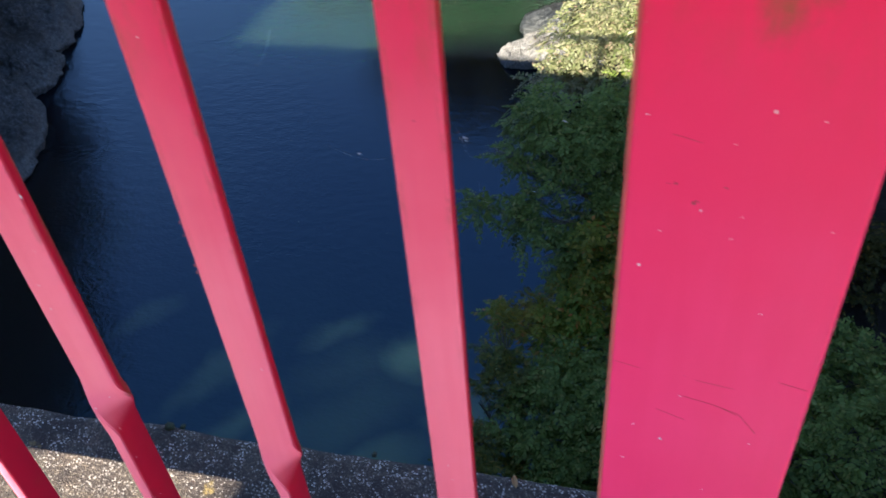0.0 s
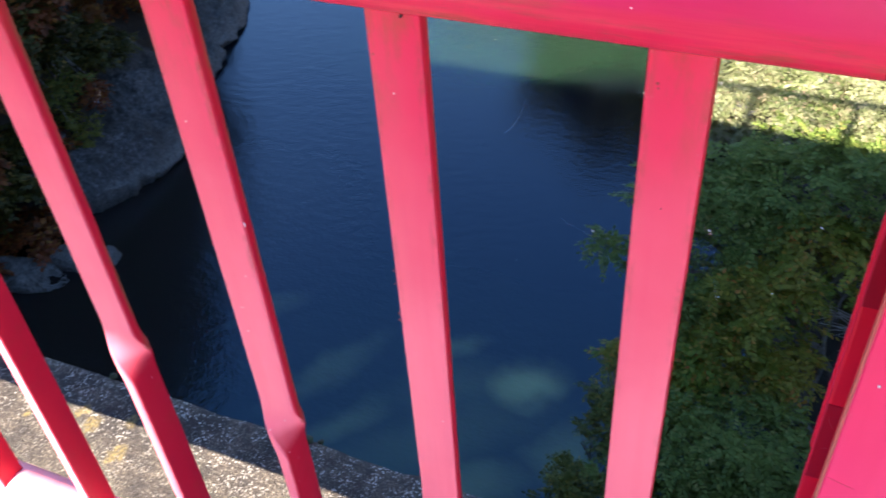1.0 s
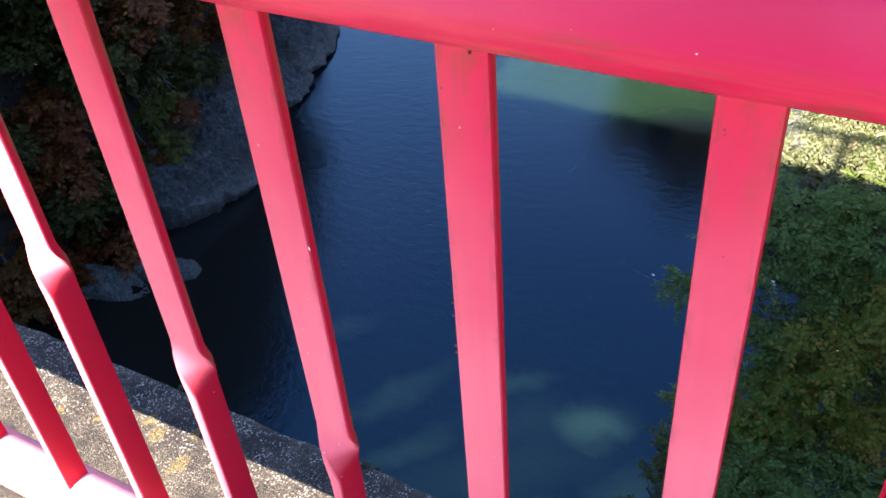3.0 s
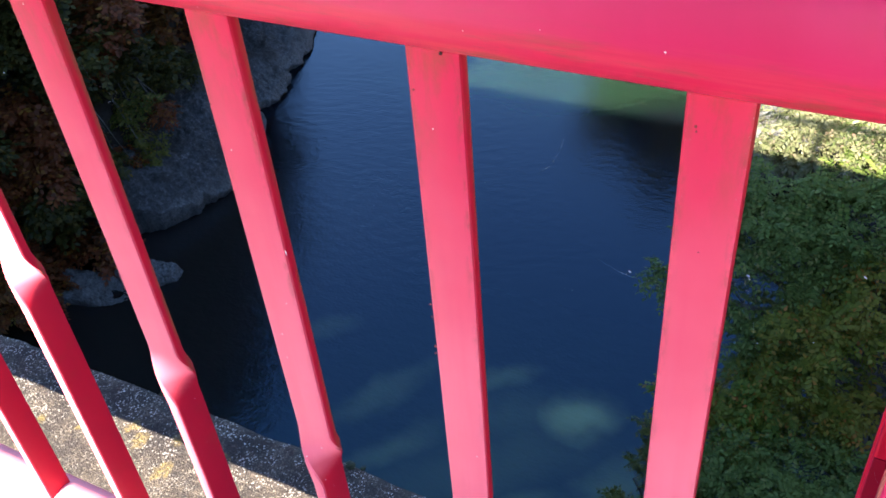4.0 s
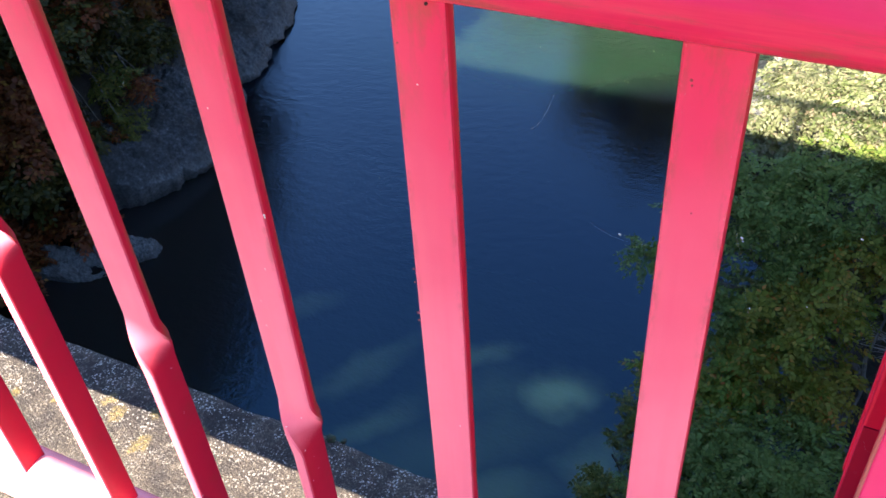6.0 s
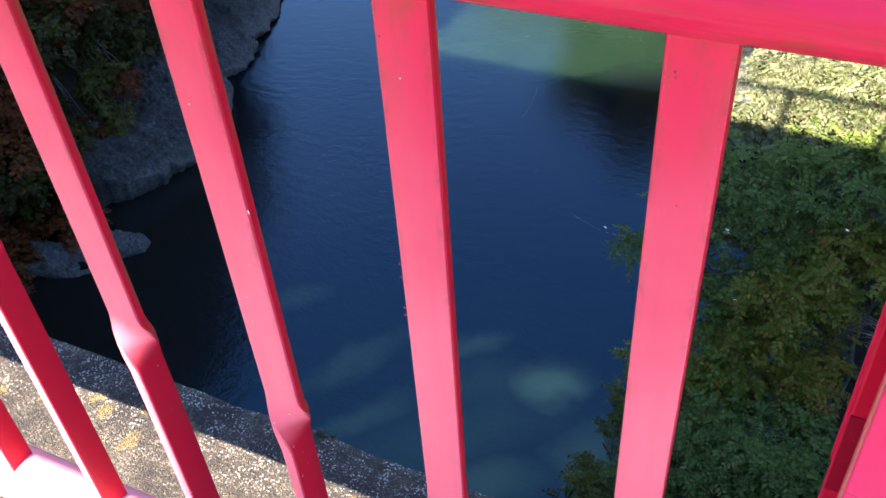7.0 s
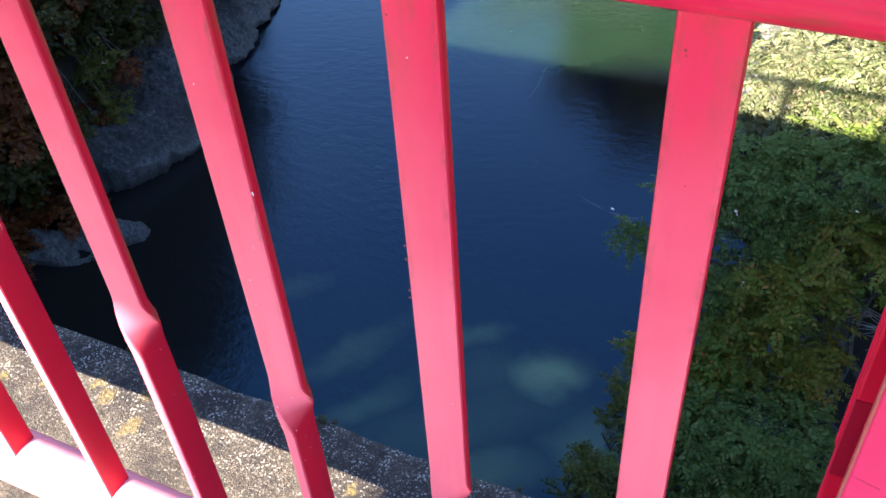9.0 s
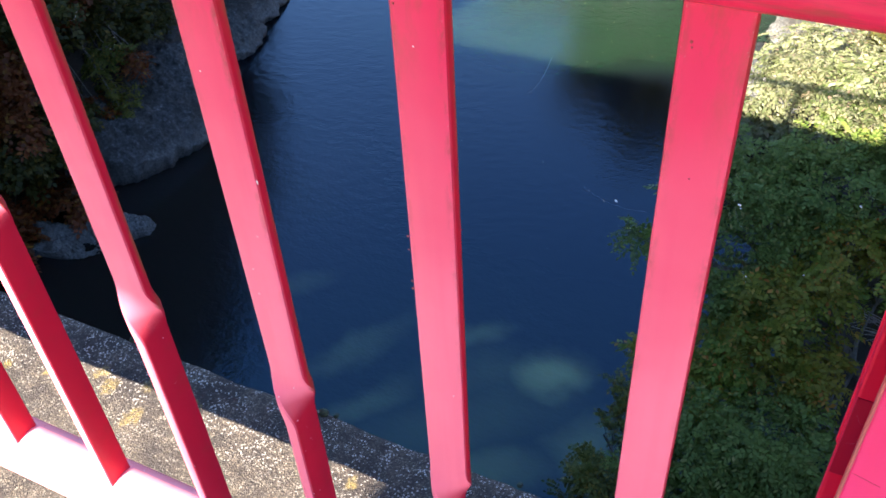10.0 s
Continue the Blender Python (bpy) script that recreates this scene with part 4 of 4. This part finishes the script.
web([((0.0875, 0.010, 0.7575), (0.1215, 0.010, 0.7515)), ((0.0675, 0.012, 0.8270), (0.0555, 0.012, 0.8050))],
    [(0.1057, 0.010, 0.7535, 0.0014)], "fine spider threads with a white fleck between two bars")
web([((0.1615, 0.010, 0.7755), (0.1695, 0.010, 0.7555)), ((0.1715, 0.010, 0.7405), (0.1765, 0.010, 0.7215))],
    [(0.1652, 0.0109, 0.7689, 0.0016), (0.1660, 0.0109, 0.7670, 0.0010), (0.1755, 0.0109, 0.7255, 0.0008), (0.2167, 0.02, 0.7771, 0.0015),
     (0.2015, 0.015, 0.7325, 0.0007)], "torn spider threads with white flecks beside the post")
web([((0.2520, 0.0565, 0.6019), (0.2588, 0.0565, 0.5939)), ((0.2520, 0.0565, 0.5719), (0.2600, 0.0565, 0.5819))],
    [(0.2595, 0.0565, 0.5799, 0.0016), (0.2603, 0.0562, 0.5759, 0.0012), (0.2590, 0.0565, 0.5729, 0.0008)], "small dusty spider web in the corner of the post")
web([((-0.2592, 0.006, 0.8174), (-0.2532, 0.01, 0.7984)), ((-0.2532, 0.01, 0.7884), (-0.2402, 0.01, 0.7974)), ((-0.2232, 0.01, 0.7734), (-0.2162, 0.01, 0.7834))],
    [(-0.2231, 0.01, 0.7733, 0.0006), (-0.3457, 0.01, 0.7929, 0.0010)], "loose spider threads between the railing bars")
bm = bmesh.new()
for x, z, rad in ((-0.1198, 0.7065, 0.0007), (-0.1195, 0.7052, 0.0005), (-0.1200, 0.7075, 0.0004)):
    bmesh.ops.create_icosphere(bm, subdivisions=2, radius=rad, matrix=pose(x, -0.0002, z) @ Matrix.Diagonal((1, 0.5, 1.3, 1)))
part("lime_spot", bm, PAINT_LIME, railing, "small white dropping")
for x, z, rad in ((0.3137, 0.8099, 0.0008), (0.2607, 0.707, 0.0009), (0.2989, 0.7906, 0.0004), (0.3358, 0.8062, 0.0004), (0.2633, 0.5275, 0.0007), (0.2858, 0.5534, 0.0009),
                  (0.2677, 0.5652, 0.0006), (0.2881, 0.7483, 0.0006), (0.2694, 0.7326, 0.0004), (0.3085, 0.7462, 0.0004), (0.3516, 0.7413, 0.0004)):
    bm = bmesh.new()
    bmesh.ops.create_icosphere(bm, subdivisions=2, radius=rad, matrix=pose(x, -0.0077, z) @ Matrix.Diagonal((0.8, 0.4, 1.3, 1)))
    part("lime_spot", bm, PAINT_LIME, railing, "small white dropping")
DIRT = material("dried_dirt", 0.9)[0]
DIRT.node_tree.nodes["Principled BSDF"].inputs["Base Color"].default_value = (0.30, 0.055, 0.05, 1)
for x, y, z, rad in ((0.2843, -0.0077, 0.7527, 0.0009), (0.2856, -0.0077, 0.7540, 0.0006), (0.2744, -0.0077, 0.7643, 0.0007), (0.2983, -0.0077, 0.764, 0.0006),
                     (-0.0142, 0.0002, 0.697, 0.0007), (-0.0144, 0.0002, 0.6862, 0.0006), (-0.0140, 0.0, 0.6605, 0.0009), (-0.0144, 0.0002, 0.6539, 0.0008),
                     (-0.1507, 0.0002, 0.6876, 0.0006), (-0.1508, 0.0002, 0.8114, 0.0006), (-0.0097, -0.0001, 0.8472, 0.0006), (0.1335, -0.0001, 0.8552, 0.0007), (0.1340, -0.0001, 0.8527, 0.0005)):
    bm = bmesh.new()
    bmesh.ops.create_icosphere(bm, subdivisions=2, radius=rad, matrix=pose(x, y, z) @ Matrix.Diagonal((1, 0.5, 1.2, 1)))
    part("dirt_spot", bm, DIRT, railing, "dark speck of dried dirt")
# weld seams between the near bars and the handrail
for k, (bx, lean) in NEAR_BARS.items():
    top = bx - lean * 0.347
    tubes("weld_seam", [[((top + 0.0165 * q, -0.0006 + 0.0006 * math.sin(9 * q), 0.8768 + 0.0007 * math.sin(7 * q + k)), 0.0013) for q in (-1, -0.8, -0.5, -0.2, 0.1, 0.4, 0.7, 1)]],
          PAINT_BEAD, railing, "brown-stained weld seam", 6)
SCRATCH = material("scratched_paint", 0.6)[0]
SCRATCH.node_tree.nodes["Principled BSDF"].inputs["Base Color"].default_value = (0.55, 0.02, 0.05, 1)
marks = [[(0.2942, 0.5999), (0.3128, 0.5950), (0.3289, 0.5888), (0.3415, 0.5715)], [(0.3188, 0.5925), (0.3278, 0.5875)], [(0.2806, 0.5839), (0.2985, 0.5763)],
         [(0.2520, 0.6258), (0.2673, 0.6214)], [(0.3474, 0.6227), (0.3638, 0.6182)], [(0.3008, 0.6160), (0.3228, 0.6120)], [(0.2698, 0.7940), (0.2838, 0.7900)]]
for mk in marks:
    tubes("scratch", [[((x, -0.0076, z), 0.00022) for x, z in mk]], SCRATCH, railing, "dark scratch in the paint", 5)
bm = bmesh.new()
bmesh.ops.create_cone(bm, cap_ends=True, segments=12, radius1=0.0009, radius2=0.0009, depth=0.001, matrix=pose(0.0080, -0.0002, 0.8705, 90))
HOLE = material("rusty_hole", 0.9)[0]
HOLE.node_tree.nodes["Principled BSDF"].inputs["Base Color"].default_value = (0.03, 0.012, 0.01, 1)
part("drain_hole", bm, HOLE, railing, "small dark drain hole")

LEAF_DRY = leaf_material("dry_tan_leaf", [(0.0, (0.50, 0.30, 0.13)), (1.0, (0.58, 0.42, 0.22))])
# curled fallen leaf at the curb's edge
bm = bmesh.new()
rows = []
for i in range(9):
    u = i / 8
    half = 0.0042 * math.sin(math.pi * (0.06 + 0.90 * u)) ** 0.8
    rows.append([bm.verts.new((half * w, 0.016 * u - 0.008, 0.0022 + 0.0028 * w * w + 0.004 * (u - 0.4) ** 2 * 2)) for w in (-1, -0.5, 0, 0.5, 1)])
for p, q in zip(rows, rows[1:]):
    for i in range(4):
        bm.faces.new((p[i], p[i + 1], q[i + 1], q[i]))
leaf_ob = part("fallen_leaf", bm, LEAF_DRY, smooth=True)
leaf_ob.matrix_world = pose(0.134, 0.287, 0.0035, 18, 12, 25)
tagged(leaf_ob, "small curled tan leaf on the concrete edge", "leaf")

# tufts of moss on the curb's broken edge
m, nt, b = material("dark_moss", 0.95)
nt.links.new(ramp(nt, grain(nt, 300, 4), [(0.35, (0.012, 0.016, 0.006)), (0.7, (0.05, 0.055, 0.02))]), b.inputs["Base Color"])
for mx, my, mr in ((-0.365, 0.296, 0.007), (-0.345, 0.300, 0.004), (-0.18, 0.301, 0.005), (-0.72, 0.298, 0.006), (-0.06, 0.300, 0.004)):
    bm = bmesh.new()
    bmesh.ops.create_icosphere(bm, subdivisions=3, radius=mr)
    for v in bm.verts:
        v.co *= 1 + 0.5 * noise.noise(v.co * 400)
        v.co.z *= 0.6
    tuft = part("moss_tuft", bm, m, smooth=True)
    tuft.location = (mx, my, 0.001)
    tagged(tuft, "small dark moss tuft on the concrete edge", "moss", "moss tufts on the curb")
